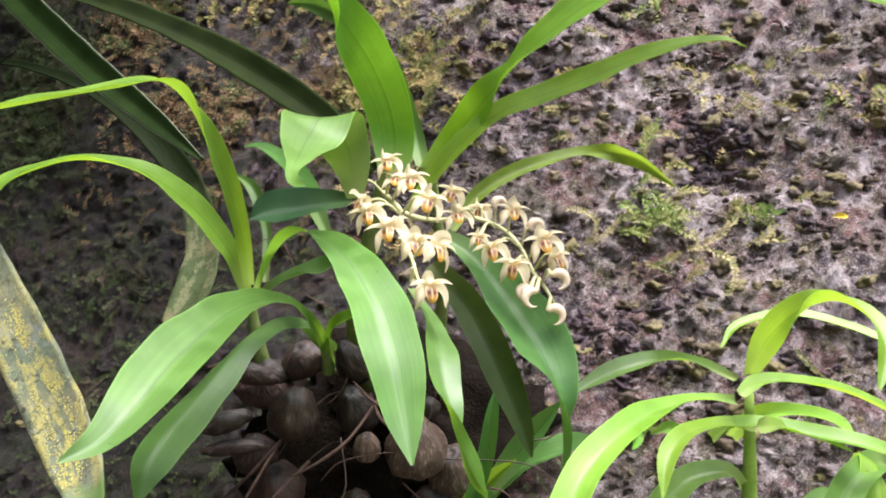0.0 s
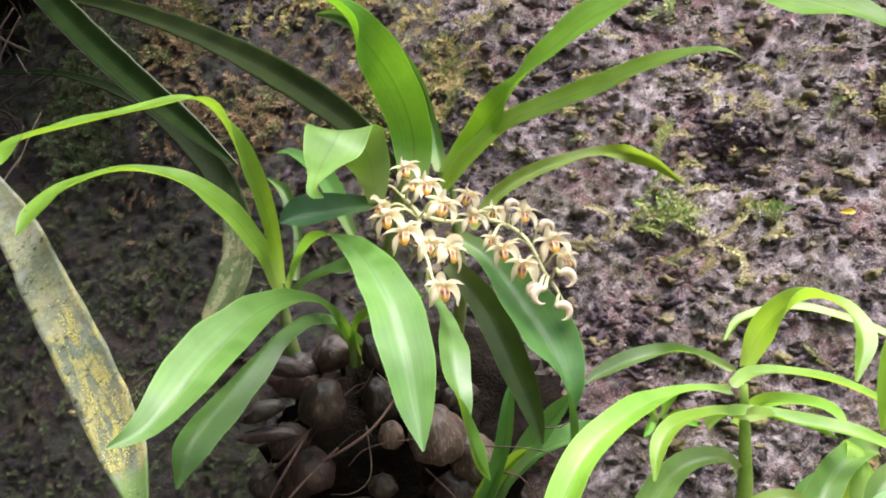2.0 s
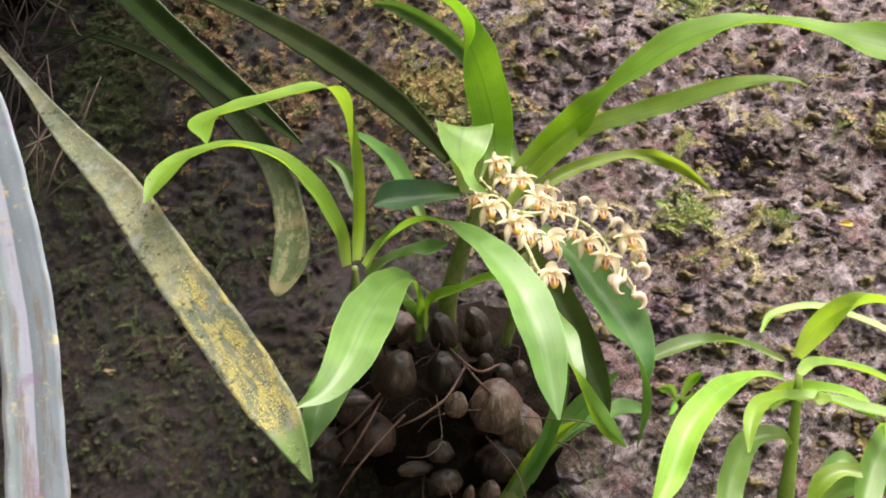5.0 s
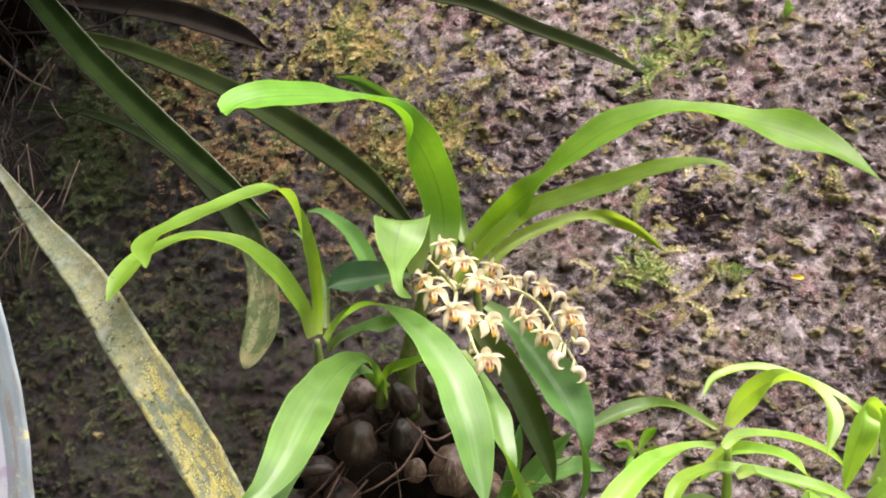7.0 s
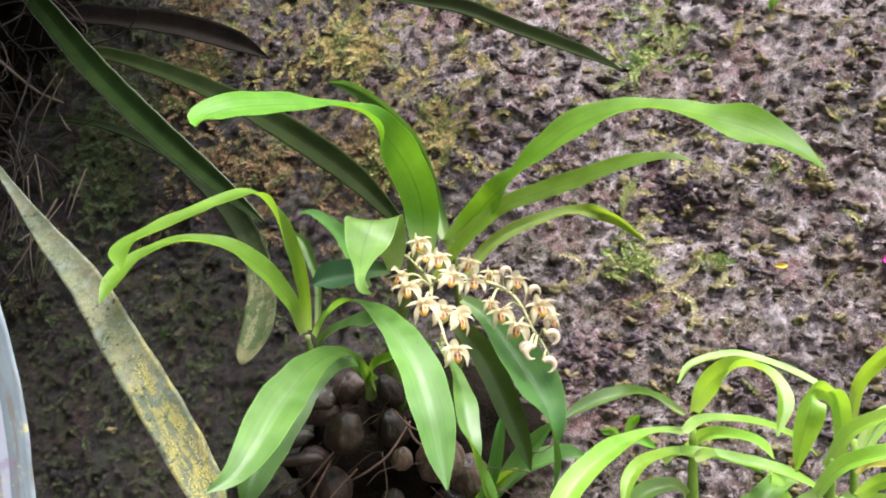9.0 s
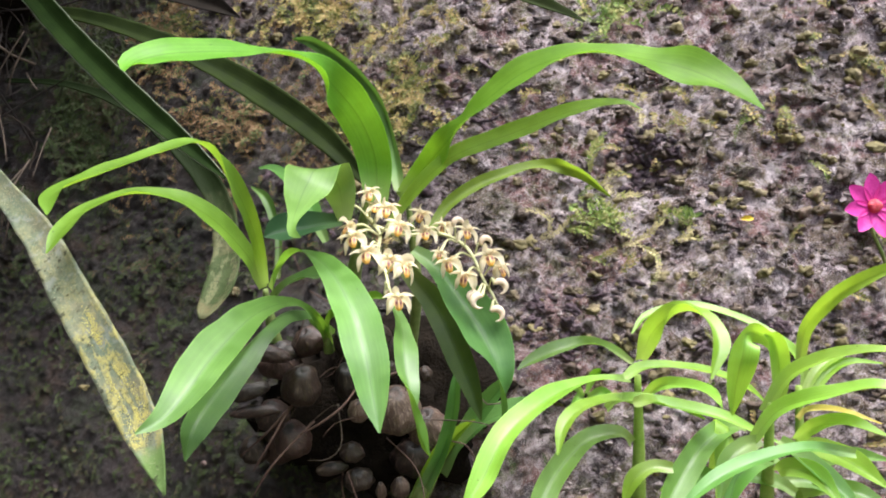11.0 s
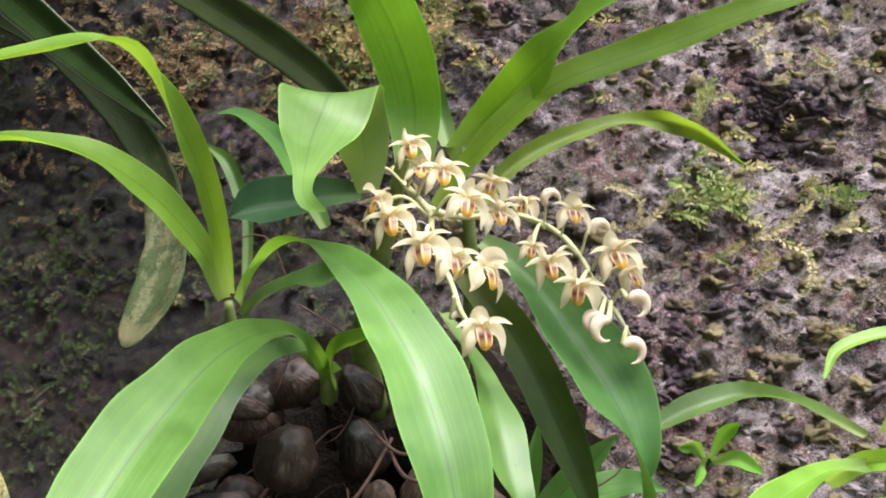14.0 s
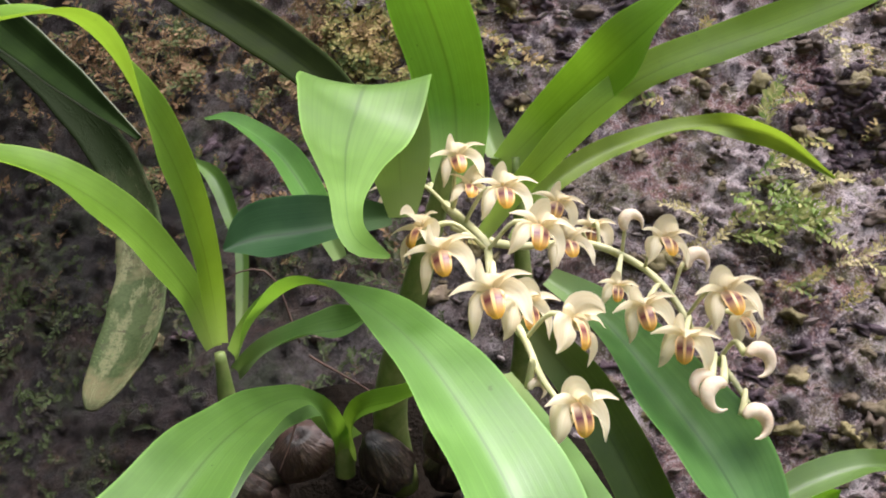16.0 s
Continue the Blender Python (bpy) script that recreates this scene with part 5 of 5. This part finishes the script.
flower((-0.0202, 0.3815, 1.5102), (-0.0242, 0.3904, 1.5061), 10, -8, 0, 0.9)
flower((-0.0132, 0.3702, 1.5067), (-0.0216, 0.3841, 1.5020), 15, 2, 0, 1.1)
flower((-0.0389, 0.3981, 1.5129), (-0.0242, 0.3904, 1.5061), -20, 2, 0, 1)
flower((-0.0334, 0.3728, 1.4974), (-0.0175, 0.3755, 1.4942), -35, 2, 0, 1.1)
flower((-0.0291, 0.3587, 1.4897), (-0.0175, 0.3755, 1.4942), -10, 2, 0, 1.15)
flower((-0.0063, 0.3639, 1.4963), (-0.0167, 0.3735, 1.4939), 25, 2, 0, 1.15)
flower((0.0063, 0.3933, 1.4975), (0.0140, 0.4040, 1.4996), 0, -3, 0, 1.1)
flower((0.0039, 0.3947, 1.5082), (-0.0076, 0.4061, 1.4996), 10, 2, 0, 1)
flower((-0.0200, 0.3395, 1.4789), (-0.0169, 0.3687, 1.4878), -5, 7, 0, 1.2)
flower((-0.0107, 0.3578, 1.4778), (-0.0142, 0.3606, 1.4778), 10, 7, 0, 1.1)
flower((-0.0022, 0.3457, 1.4730), (-0.0116, 0.3538, 1.4711), 40, 7, 0, 1.15)
flower((-0.0046, 0.3346, 1.4561), (-0.0058, 0.3413, 1.4562), 10, 7, 0, 1.1)
bud((-0.0102, 0.3488, 1.4602), (-0.0109, 0.3479, 1.4649), 0, 40, 0, 0.6)
flower((0.0166, 0.4079, 1.5039), (0.0172, 0.4042, 1.4984), -10, 2, 0, 0.95)
bud((0.0246, 0.3965, 1.5037), (0.0229, 0.4027, 1.4957), 0, 80, 0, 0.95)
flower((0.0290, 0.3820, 1.4964), (0.0281, 0.3993, 1.4921), 0, 2, 0, 1.05)
bud((0.0396, 0.3902, 1.4921), (0.0334, 0.3927, 1.4845), 0, 65, 0, 1)
flower((0.0146, 0.3760, 1.4840), (0.0227, 0.4019, 1.4948), 0, 7, 0, 0.7)
flower((0.0198, 0.3710, 1.4782), (0.0321, 0.3937, 1.4847), -20, 7, 0, 1.05)
flower((0.0281, 0.3680, 1.4708), (0.0363, 0.3885, 1.4754), -10, 17, 0, 1.1)
flower((0.0410, 0.3730, 1.4815), (0.0359, 0.3899, 1.4783), 5, 2, 0, 1.2)
flower((0.0470, 0.3800, 1.4761), (0.0383, 0.3868, 1.4737), 20, 12, 0, 0.9)
bud((0.0460, 0.3700, 1.4659), (0.0406, 0.3820, 1.4665), 0, 10, 0, 1.1)
bud((0.0325, 0.3690, 1.4606), (0.0398, 0.3832, 1.4665), 180, 15, 0, 0.9)
bud((0.0352, 0.3670, 1.4582), (0.0406, 0.3822, 1.4657), 180, -15, 0, 1.1)
bud((0.0439, 0.3690, 1.4516), (0.0444, 0.3768, 1.4574), 0, 10, 0, 1.1)


def lump_part(name, parent, material, place, radii, rough, seed, sub=4):
    """An uneven rounded mass."""
    bv, bf = ico(sub)
    v = []
    for c in bv:
        q = Vector(c) * 2.2 + Vector((seed, 1.3 * seed, 0))
        k = 1 + rough * noise.noise(q) + rough * 0.6 * noise.noise(q * 2.7) + rough * 0.3 * noise.noise(q * 7)
        v.append(np.array(place) + c * k * np.array(radii))
    return mesh_object(name, v, bf.tolist(), material, parent)


def ico(sub):
    bm = bmesh.new()
    bmesh.ops.create_icosphere(bm, subdivisions=sub, radius=1.0)
    v = np.array([x.co[:] for x in bm.verts])
    f = np.array([[x.index for x in q.verts] for q in bm.faces])
    bm.free()
    return v, f


# ---- shade mass behind the bulbs, old roots ----
# Near-black core among the roots, added for the shade between the bulbs.
lump_part("root_mass", orchid, "near_black", (-0.022, 0.500, 1.405), (0.064, 0.034, 0.050), 0.6, 2.0)
lump_part("root_clump", strap, "near_black", (-0.445, 0.625, 1.78), (0.12, 0.07, 0.11), 0.7, 5.0, 5)
lump_part("root_clump", strap, "near_black", (-0.43, 0.60, 1.64), (0.055, 0.05, 0.09), 0.7, 9.0, 5)


# ---- crusts, moss and old roots ----
rng = np.random.default_rng(8)
for k in range(16):
    a = np.array([rng.uniform(-0.085, 0.035), rng.uniform(0.425, 0.455), rng.uniform(1.365, 1.475)])
    ln = rng.uniform(0.02, 0.055)
    d = unit(np.array([rng.normal() * 0.7, rng.normal() * 0.15, -0.6 + rng.normal() * 0.5]))
    bend = np.array([rng.normal(), rng.normal() * 0.3, rng.normal()]) * ln * 0.2
    r = rng.uniform(0.00025, 0.0005)
    v, f, uv = tube_data([a, a + d * ln * 0.35 + bend, a + d * ln * 0.7 + bend * 0.8, a + d * ln], [r, r, r * 0.8, r * 0.4], 6, 12)
    mesh_object("root", v, f, "root" if k % 3 else "pale_root", orchid, uv)
rng = np.random.default_rng(5)
FRAME = np.stack([WALL_U, WALL_V, WALL_N], axis=1)


def joined(name, pieces, material, label, category, smooth=True):
    verts, faces, k = [], [], 0
    for v, f in pieces:
        verts.append(np.asarray(v))
        faces += [tuple(i + k for i in q) for q in f]
        k += len(v)
    ob = mesh_object(name, np.vstack(verts), faces, material, None, None, smooth)
    return tagged(ob, label, category, kind="stuff")


def scatter_lumps(count, lo, hi, sub, keep, power=2.2, jag=0.14, sink=0.15, spot=None, lump=0.55, long=1.9):
    bv, bf = ico(sub)
    bf = bf.tolist()
    out = []
    while len(out) < count:
        u, v = (rng.uniform(-0.47, 0.4), rng.uniform(-0.3, 0.33)) if spot is None else (spot[0] + rng.normal() * spot[2], spot[1] + rng.normal() * spot[3])
        if not keep(u, v):
            continue
        r = lo + (hi - lo) * rng.random() ** power
        sh = np.array([r * rng.uniform(1.0, long), r * rng.uniform(0.6, 0.95), r * rng.uniform(0.7, 1.2)])
        sd = Vector(rng.uniform(0, 50, 3))
        jit = np.array([[1 + lump * noise.noise(Vector(q) * 1.3 + sd) + lump * 0.8 * noise.noise(Vector(q) * 3.1 + sd)] for q in bv]) + jag * rng.normal(size=(len(bv), 1))
        an = rng.normal() * 0.4
        ro = np.array([[math.cos(an), -math.sin(an), 0], [math.sin(an), math.cos(an), 0], [0, 0, 1]])
        out.append((((bv * jit * sh) @ ro.T) @ FRAME.T + on_wall(u, v, r * sink), bf))
    return out


def in_painted_shade(u, v):
    """Whether a spot lies in the part of the rock with shade painted in."""
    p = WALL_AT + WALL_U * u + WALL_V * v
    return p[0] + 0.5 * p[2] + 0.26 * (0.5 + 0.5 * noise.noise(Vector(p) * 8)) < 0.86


def patchy(u, v, seed, scale):
    return noise.noise(Vector((u * scale, v * scale, seed)))


joined("rock_lumps", scatter_lumps(900, 0.0012, 0.0050, 3, lambda u, v: rng.random() < (0.3 if in_painted_shade(u, v) else 1.0), 2.0, 0.03, -0.35, None, 0.9),
       "wall", "rough lumps of weathered rock on the rock face", "rock")
joined("rock_crust", scatter_lumps(1700, 0.0013, 0.0047, 3, lambda u, v: rng.random() < (0.03 if in_painted_shade(u, v) else 1.0) * (1.0 if patchy(u, v, 5, 16) > -0.05 else 0.35) * (1.0 if u > 0.06 else 0.6), 1.7, 0.015, 0.0, None, 0.75, 1.35),
       "nodule", "brown and olive nodules on the rock face", "crust")
joined("rock_grit", scatter_lumps(5000, 0.0006, 0.0020, 1, lambda u, v: rng.random() < (0.0 if in_painted_shade(u, v) else 1.0), 2.0, 0.2, 0.1),
       "grit", "coarse grit and flakes on the rock face", "grit", False)


dark = []
for place, count, sx, sy in (((0.152, 0.518, 1.572), 70, 0.012, 0.013), ((0.085, 0.505, 1.455), 60, 0.018, 0.020), ((0.03, 0.545, 1.62), 30, 0.02, 0.02), ((0.22, 0.485, 1.44), 40, 0.03, 0.02), ((-0.06, 0.55, 1.55), 50, 0.05, 0.05)):
    q = np.array(place) - WALL_AT
    dark += scatter_lumps(count, 0.0014, 0.0042, 3, lambda u, v: True, 1.6, 0.02, -0.3, (q @ WALL_U, q @ WALL_V, sx, sy), 1.1)
joined("dark_crust", dark, "dark_crust", "dark purple liverwort crust in pockets of the rock", "crust")


def sprig(u, v, heading, length, size, lift):
    """A creeping moss shoot with two rows of small leaves."""
    pieces_v, pieces_f = [], []
    n = max(5, int(length / (size * 0.46)))
    a, x, y = heading, u, v
    curl = rng.normal() * 0.25
    for k in range(n):
        step = length / n
        a += curl * 0.25 + rng.normal() * 0.10
        x, y = x + math.cos(a) * step, y + math.sin(a) * step
        base = on_wall(x, y, lift * math.sin(math.pi * (k + 1) / (n + 1)) + 0.0008)
        d = WALL_U * math.cos(a) + WALL_V * math.sin(a)
        sd = -WALL_U * math.sin(a) + WALL_V * math.cos(a)
        s = size * (0.55 + 0.6 * math.sin(math.pi * (k + 1) / (n + 1))) * rng.uniform(0.8, 1.2)
        i = len(pieces_v)
        pieces_v += [base - d * step * 0.6 - sd * s * 0.08, base + d * step * 0.6, base - d * step * 0.6 + sd * s * 0.08 + WALL_N * s * 0.1]
        pieces_f.append((i, i + 1, i + 2))
        for g in (-1, 1):
            if rng.random() < 0.06:
                continue
            out = unit(sd * g + d * rng.uniform(0.1, 1.0) + WALL_N * rng.uniform(0.0, 0.9))
            s *= rng.uniform(0.85, 1.15)
            tip = base + out * s
            wd = d * s * 0.24 + WALL_N * s * 0.06
            i = len(pieces_v)
            pieces_v += [base, base + out * s * 0.5 + wd, tip, base + out * s * 0.5 - wd]
            pieces_f.append((i, i + 1, i + 2, i + 3))
    return pieces_v, pieces_f


def uv_of(p):
    q = np.array(p) - WALL_AT
    return q @ WALL_U, q @ WALL_V


GOLD_U = 0.03
golden, green, shade, low = [], [], [], []
while len(golden) < 760:
    u, v = rng.uniform(-0.46, 0.39), rng.uniform(-0.3, 0.33)
    band = math.exp(-((v - 0.17) / 0.09) ** 2) * (1.0 if -0.34 < u < GOLD_U else 0.04) + (0.10 if u < 0.0 else 0.008) * (1.0 if v > -0.02 or u > 0 else 0.25)
    if rng.random() < band * (0.10 + 0.90 * (patchy(u, v, 8, 16) > 0.10)):
        (low if in_painted_shade(u, v) and (v < 0.0 or u < -0.24) else shade if in_painted_shade(u, v) else golden).append(sprig(u, v, rng.uniform(0, 6.28), rng.uniform(0.008, 0.024), rng.uniform(0.0019, 0.0034), rng.uniform(0.002, 0.007)))
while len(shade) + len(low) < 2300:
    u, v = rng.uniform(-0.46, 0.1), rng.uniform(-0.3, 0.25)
    if in_painted_shade(u, v) and patchy(u, v, 3, 14) > -0.05 - 0.2 * (u > -0.25 and v > -0.1):
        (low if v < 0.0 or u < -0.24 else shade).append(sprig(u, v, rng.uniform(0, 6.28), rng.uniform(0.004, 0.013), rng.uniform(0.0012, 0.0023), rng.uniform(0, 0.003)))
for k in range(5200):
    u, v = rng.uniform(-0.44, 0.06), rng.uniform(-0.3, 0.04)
    if in_painted_shade(u, v) and patchy(u, v, 11, 12) > -0.12:
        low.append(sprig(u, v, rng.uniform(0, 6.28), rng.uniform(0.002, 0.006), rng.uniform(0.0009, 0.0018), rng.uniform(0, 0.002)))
joined("moss", shade, "moss_dark", "brown and green moss darkened for the shaded rock", "moss")
joined("moss", low, "moss_shade", "low green moss darkened for the shaded rock", "moss")
FRONDS = [
    ("green", 0.1155, 0.0475, 0.1145, 0.0813), ("pale", 0.1395, 0.0979, 0.1662, 0.1007), ("green", 0.1060, 0.0299, 0.1237, 0.0179),
    ("green", 0.1068, 0.0164, 0.1259, 0.0132), ("green", 0.1116, 0.0094, 0.1435, 0.0126), ("pale", 0.0794, 0.0041, 0.1176, 0.0029),
    ("green", 0.0975, 0.0078, 0.1215, 0.0048), ("green", 0.1132, 0.0252, 0.1219, 0.0070), ("pale", 0.1331, 0.0287, 0.1500, 0.0244),
    ("pale", 0.1371, -0.0075, 0.1826, 0.0008), ("green", 0.1741, 0.0031, 0.1731, 0.0182), ("green", 0.1684, 0.0054, 0.1699, 0.0173),
    ("green", 0.1778, 0.0030, 0.1799, 0.0120), ("pale", 0.1163, 0.0371, 0.1324, 0.0375), ("dry", 0.1143, -0.0156, 0.1346, -0.0171),
    ("dry", 0.1325, -0.0256, 0.1499, -0.0260), ("pale", 0.1656, -0.0066, 0.1846, 0.0031), ("green", 0.1190, 0.0214, 0.1347, 0.0083),
]
pale = []
for tone, u0, v0, u1, v1 in FRONDS:
    for k in range(3 if tone == "green" and u0 < 0.13 and v0 < 0.04 else 2):
        du, dv = rng.normal() * 0.0022 * k, rng.normal() * 0.0022 * k
        ln, an = math.hypot(u1 - u0, v1 - v0), math.atan2(v1 - v0, u1 - u0)
        bit = sprig(u0 + du, v0 + dv, an + rng.normal() * 0.12 * k, ln * (1 - 0.25 * k * rng.random()), rng.uniform(0.0031, 0.0040) * (1.0 if tone == "green" else 0.75), rng.uniform(0.003, 0.007))
        (green if tone == "green" else pale if tone == "pale" else golden).append(bit)
joined("moss", golden, "moss", "dry golden moss shoots on the rock face", "moss")
joined("moss", pale, "moss_pale", "pale yellow-green creeping moss fronds on the rock", "moss")
for place, count, sx, sy, size in (((0.139, 0.544, 1.697), 15, 0.011, 0.017, 0.0036), ((0.129, 0.542, 1.677), 9, 0.018, 0.006, 0.0034), ((0.167, 0.537, 1.687), 6, 0.009, 0.011, 0.0034),
                                   ((0.235, 0.50, 1.56), 3, 0.012, 0.012, 0.0022)):
    cu, cv = uv_of(place)
    for k in range(count):
        green.append(sprig(cu + rng.normal() * sx, cv + rng.normal() * sy, (math.pi / 2 * rng.choice((1, 1, -1)) if sy > sx * 0.95 else rng.choice((0.25, math.pi - 0.25, 1.4))) + rng.normal() * 0.45, rng.uniform(0.012, 0.032), size * rng.uniform(0.8, 1.2), rng.uniform(0.003, 0.009)))
joined("moss", green, "moss_green", "yellow-green leafy moss tufts on the rock face", "moss")

old = []
for k in range(420):
    a = np.array([rng.uniform(-0.52, -0.32), rng.uniform(0.52, 0.62), rng.uniform(1.56, 1.82)])
    ln = rng.uniform(0.04, 0.13)
    d = unit(np.array([rng.normal() * 0.6 + 0.15, rng.normal() * 0.35 - 0.1, -0.7 + rng.normal() * 0.6]))
    bend = rng.normal(size=3) * ln * 0.18
    rows = [a, a + d * ln * 0.35 + bend * 0.9, a + d * ln * 0.7 + bend, a + d * ln + bend * 0.3]
    r = rng.uniform(0.0003, 0.0009)
    v, f, _ = tube_data(rows, [r, r, r * 0.8, r * 0.4], 5, 9)
    old.append((v, f))
joined("old_roots", old, "twig", "tangle of dry brown roots", "roots")
for rows, r in (([(-0.36, 0.56, 1.70), (-0.34, 0.55, 1.685), (-0.315, 0.555, 1.665), (-0.30, 0.57, 1.66)], 1.4), ([(-0.345, 0.54, 1.66), (-0.365, 0.53, 1.62), (-0.385, 0.53, 1.57), (-0.39, 0.53, 1.53)], 0.9),
                ([(-0.30, 0.57, 1.585), (-0.305, 0.555, 1.56), (-0.315, 0.55, 1.535), (-0.325, 0.55, 1.52)], 0.9), ([(-0.355, 0.55, 1.60), (-0.35, 0.545, 1.57), (-0.345, 0.545, 1.55)], 0.8)):
    v, f, uv = tube_data(rows, [r / 1000, r / 1000] + [r / 1400] * (len(rows) - 2), 7, 16, 1.0, 0.2)
    mesh_object("root", v, f, "pale_root", strap, uv)


# ---- lichen on the old strap leaf ----
crusted = next(o for o in strap.children if o.data.materials[0] == MAT["lichen"])
lv_ = np.array([v.co[:] for v in crusted.data.vertices]).reshape(64, 11, 3)
granule_v, granule_f = ico(1)
granule_f = granule_f.tolist()


def crust(name, material, count, spots, lo, hi, label):
    """Granules along the blade: spots of (along 0 to 1, across -1 to 1, spread along, spread across)."""
    pieces = []
    while len(pieces) < count:
        a, c, sa, sc = spots[rng.integers(len(spots))]
        i, j = (a + rng.normal() * sa) * 63, ((c + rng.normal() * sc) + 1) * 5
        if not (1 < i < 61 and 0.15 < j < 9.85) or patchy(i * 0.05, j * 0.2, 21, 3.0) < -0.12:
            continue
        i0, j0 = int(i), int(j)
        p = lv_[i0, j0] * (1 - j + j0) + lv_[i0, j0 + 1] * (j - j0)
        q = lv_[i0 + 1, j0] * (1 - j + j0) + lv_[i0 + 1, j0 + 1] * (j - j0)
        p = p * (1 - i + i0) + q * (i - i0)
        nn = unit(np.cross(lv_[i0, j0 + 1] - lv_[i0, j0], lv_[i0 + 1, j0] - lv_[i0, j0]))
        nn = nn if nn[1] < 0 else -nn
        r = rng.uniform(lo, hi)
        pieces.append((granule_v * (r * rng.uniform(0.7, 1.3, (len(granule_v), 1))) + p + nn * r * 0.35, granule_f))
    verts, faces, k = [], [], 0
    for v, f in pieces:
        verts.append(v)
        faces += [tuple(n + k for n in q) for q in f]
        k += len(v)
    ob = mesh_object(name, np.vstack(verts), faces, material, crusted)
    ob.matrix_parent_inverse = (strap.matrix_world @ crusted.matrix_parent_inverse).inverted()
    return tagged(ob, label)


crust("lichen_crust", "lichen_yellow", 2700, [(0.69, 0.0, 0.010, 0.16), (0.775, -0.1, 0.016, 0.24), (0.79, 0.1, 0.014, 0.20), (0.825, 0.15, 0.014, 0.30), (0.83, -0.1, 0.016, 0.26), (0.865, 0.0, 0.014, 0.36), (0.89, 0.35, 0.010, 0.3), (0.65, -0.15, 0.012, 0.15)], 0.00016, 0.00046, "granular yellow lichen crust")
crust("lichen_crust", "lichen_tan", 2400, [(0.22, -0.1, 0.05, 0.12), (0.32, -0.1, 0.04, 0.16), (0.45, -0.2, 0.05, 0.2), (0.56, -0.1, 0.05, 0.3), (0.62, 0.2, 0.05, 0.5), (0.72, 0.5, 0.06, 0.4), (0.80, -0.5, 0.06, 0.4)], 0.00012, 0.00034, "thin ochre lichen crust")
crust("lichen_crust", "lichen_black", 380, [(0.905, 0.25, 0.006, 0.25), (0.90, -0.3, 0.007, 0.2), (0.83, 0.4, 0.02, 0.2), (0.87, 0.0, 0.025, 0.4)], 0.00016, 0.0004, "dark specks of old lichen")


# ---- small things on the rock ----
pink = thing("pink_flower", (0.285, 0.43, 1.525), "bright pink flower with pointed petals near the rock", "flower")
PINK_AT = np.array((0.2699, 0.4350, 1.5187))
for k in range(8):
    a = 2 * math.pi * k / 8 + 0.15
    d = np.array([math.cos(a), -0.28, math.sin(a)])
    rows = [(*(PINK_AT + d * s * 0.001), w, 0) for s, w in ((1, 3), (6, 8), (11, 10), (15, 8), (18, 4), (19.5, 0.5))]
    v, f, uv = blade(rows, 0.15, 16, 6)
    mesh_object("petal", v, f, "pink", pink, uv)
lump_part("flower_centre", pink, "pink_centre", PINK_AT + np.array([0, -0.002, 0]), (0.004, 0.004, 0.004), 0.3, 3.0, 3)
v, f, uv = tube_data([PINK_AT, PINK_AT + np.array([0.004, 0.015, -0.01]), PINK_AT + np.array([0.02, 0.035, -0.03]), PINK_AT + np.array([0.03, 0.06, -0.06])], [0.001, 0.0011, 0.0012, 0.0012], 8, 16)
mesh_object("stem", v, f, "stem", pink, uv)

cu, cv = uv_of((0.2118, 0.493, 1.5192))
yp = on_wall(cu, cv, 0.002)
yellow = mesh_object("fallen_petal", *blade([(*(yp + np.array([-0.0035, 0, 0.0005])), 1, 20), (*(yp + np.array([-0.0014, -0.0015, 0])), 3.6, 20), (*(yp + np.array([0.002, -0.0015, 0])), 3.6, 20), (*(yp + np.array([0.004, 0, 0.001])), 1, 20)], 0.4, 12, 6)[:2], "yellow_petal")
tagged(yellow, "small fallen yellow petal stuck on the rock", "petal")


def seedling(places, foot, label):
    sd = thing("seedling", foot, label, "seedling", group="seedlings on the rock")
    for tip, w in places:
        a, b = np.array(foot), np.array(tip)
        m = (a + b) / 2 + np.array([0, -0.003, 0.004])
        rows = [(*a, 1.2, 20), (*(a * 0.6 + m * 0.4), w * 0.5, 20), (*m, w, 25), (*(m * 0.4 + b * 0.6), w * 0.8, 25), (*b, 0.4, 25)]
        v, f, uv = blade(rows, 0.25, 16, 6)
        mesh_object("leaf", v, f, "leaf", sd, uv)
    return sd


seedling([((0.088, 0.478, 1.415), 6), ((0.112, 0.470, 1.425), 6), ((0.120, 0.468, 1.405), 7), ((0.092, 0.470, 1.400), 6)], (0.104, 0.490, 1.408), "small green seedling rooted on the rock")
seedling([((0.228, 0.525, 1.722), 4), ((0.236, 0.525, 1.725), 4), ((0.231, 0.522, 1.728), 4)], (0.231, 0.532, 1.712), "tiny bright green sprout high on the rock")
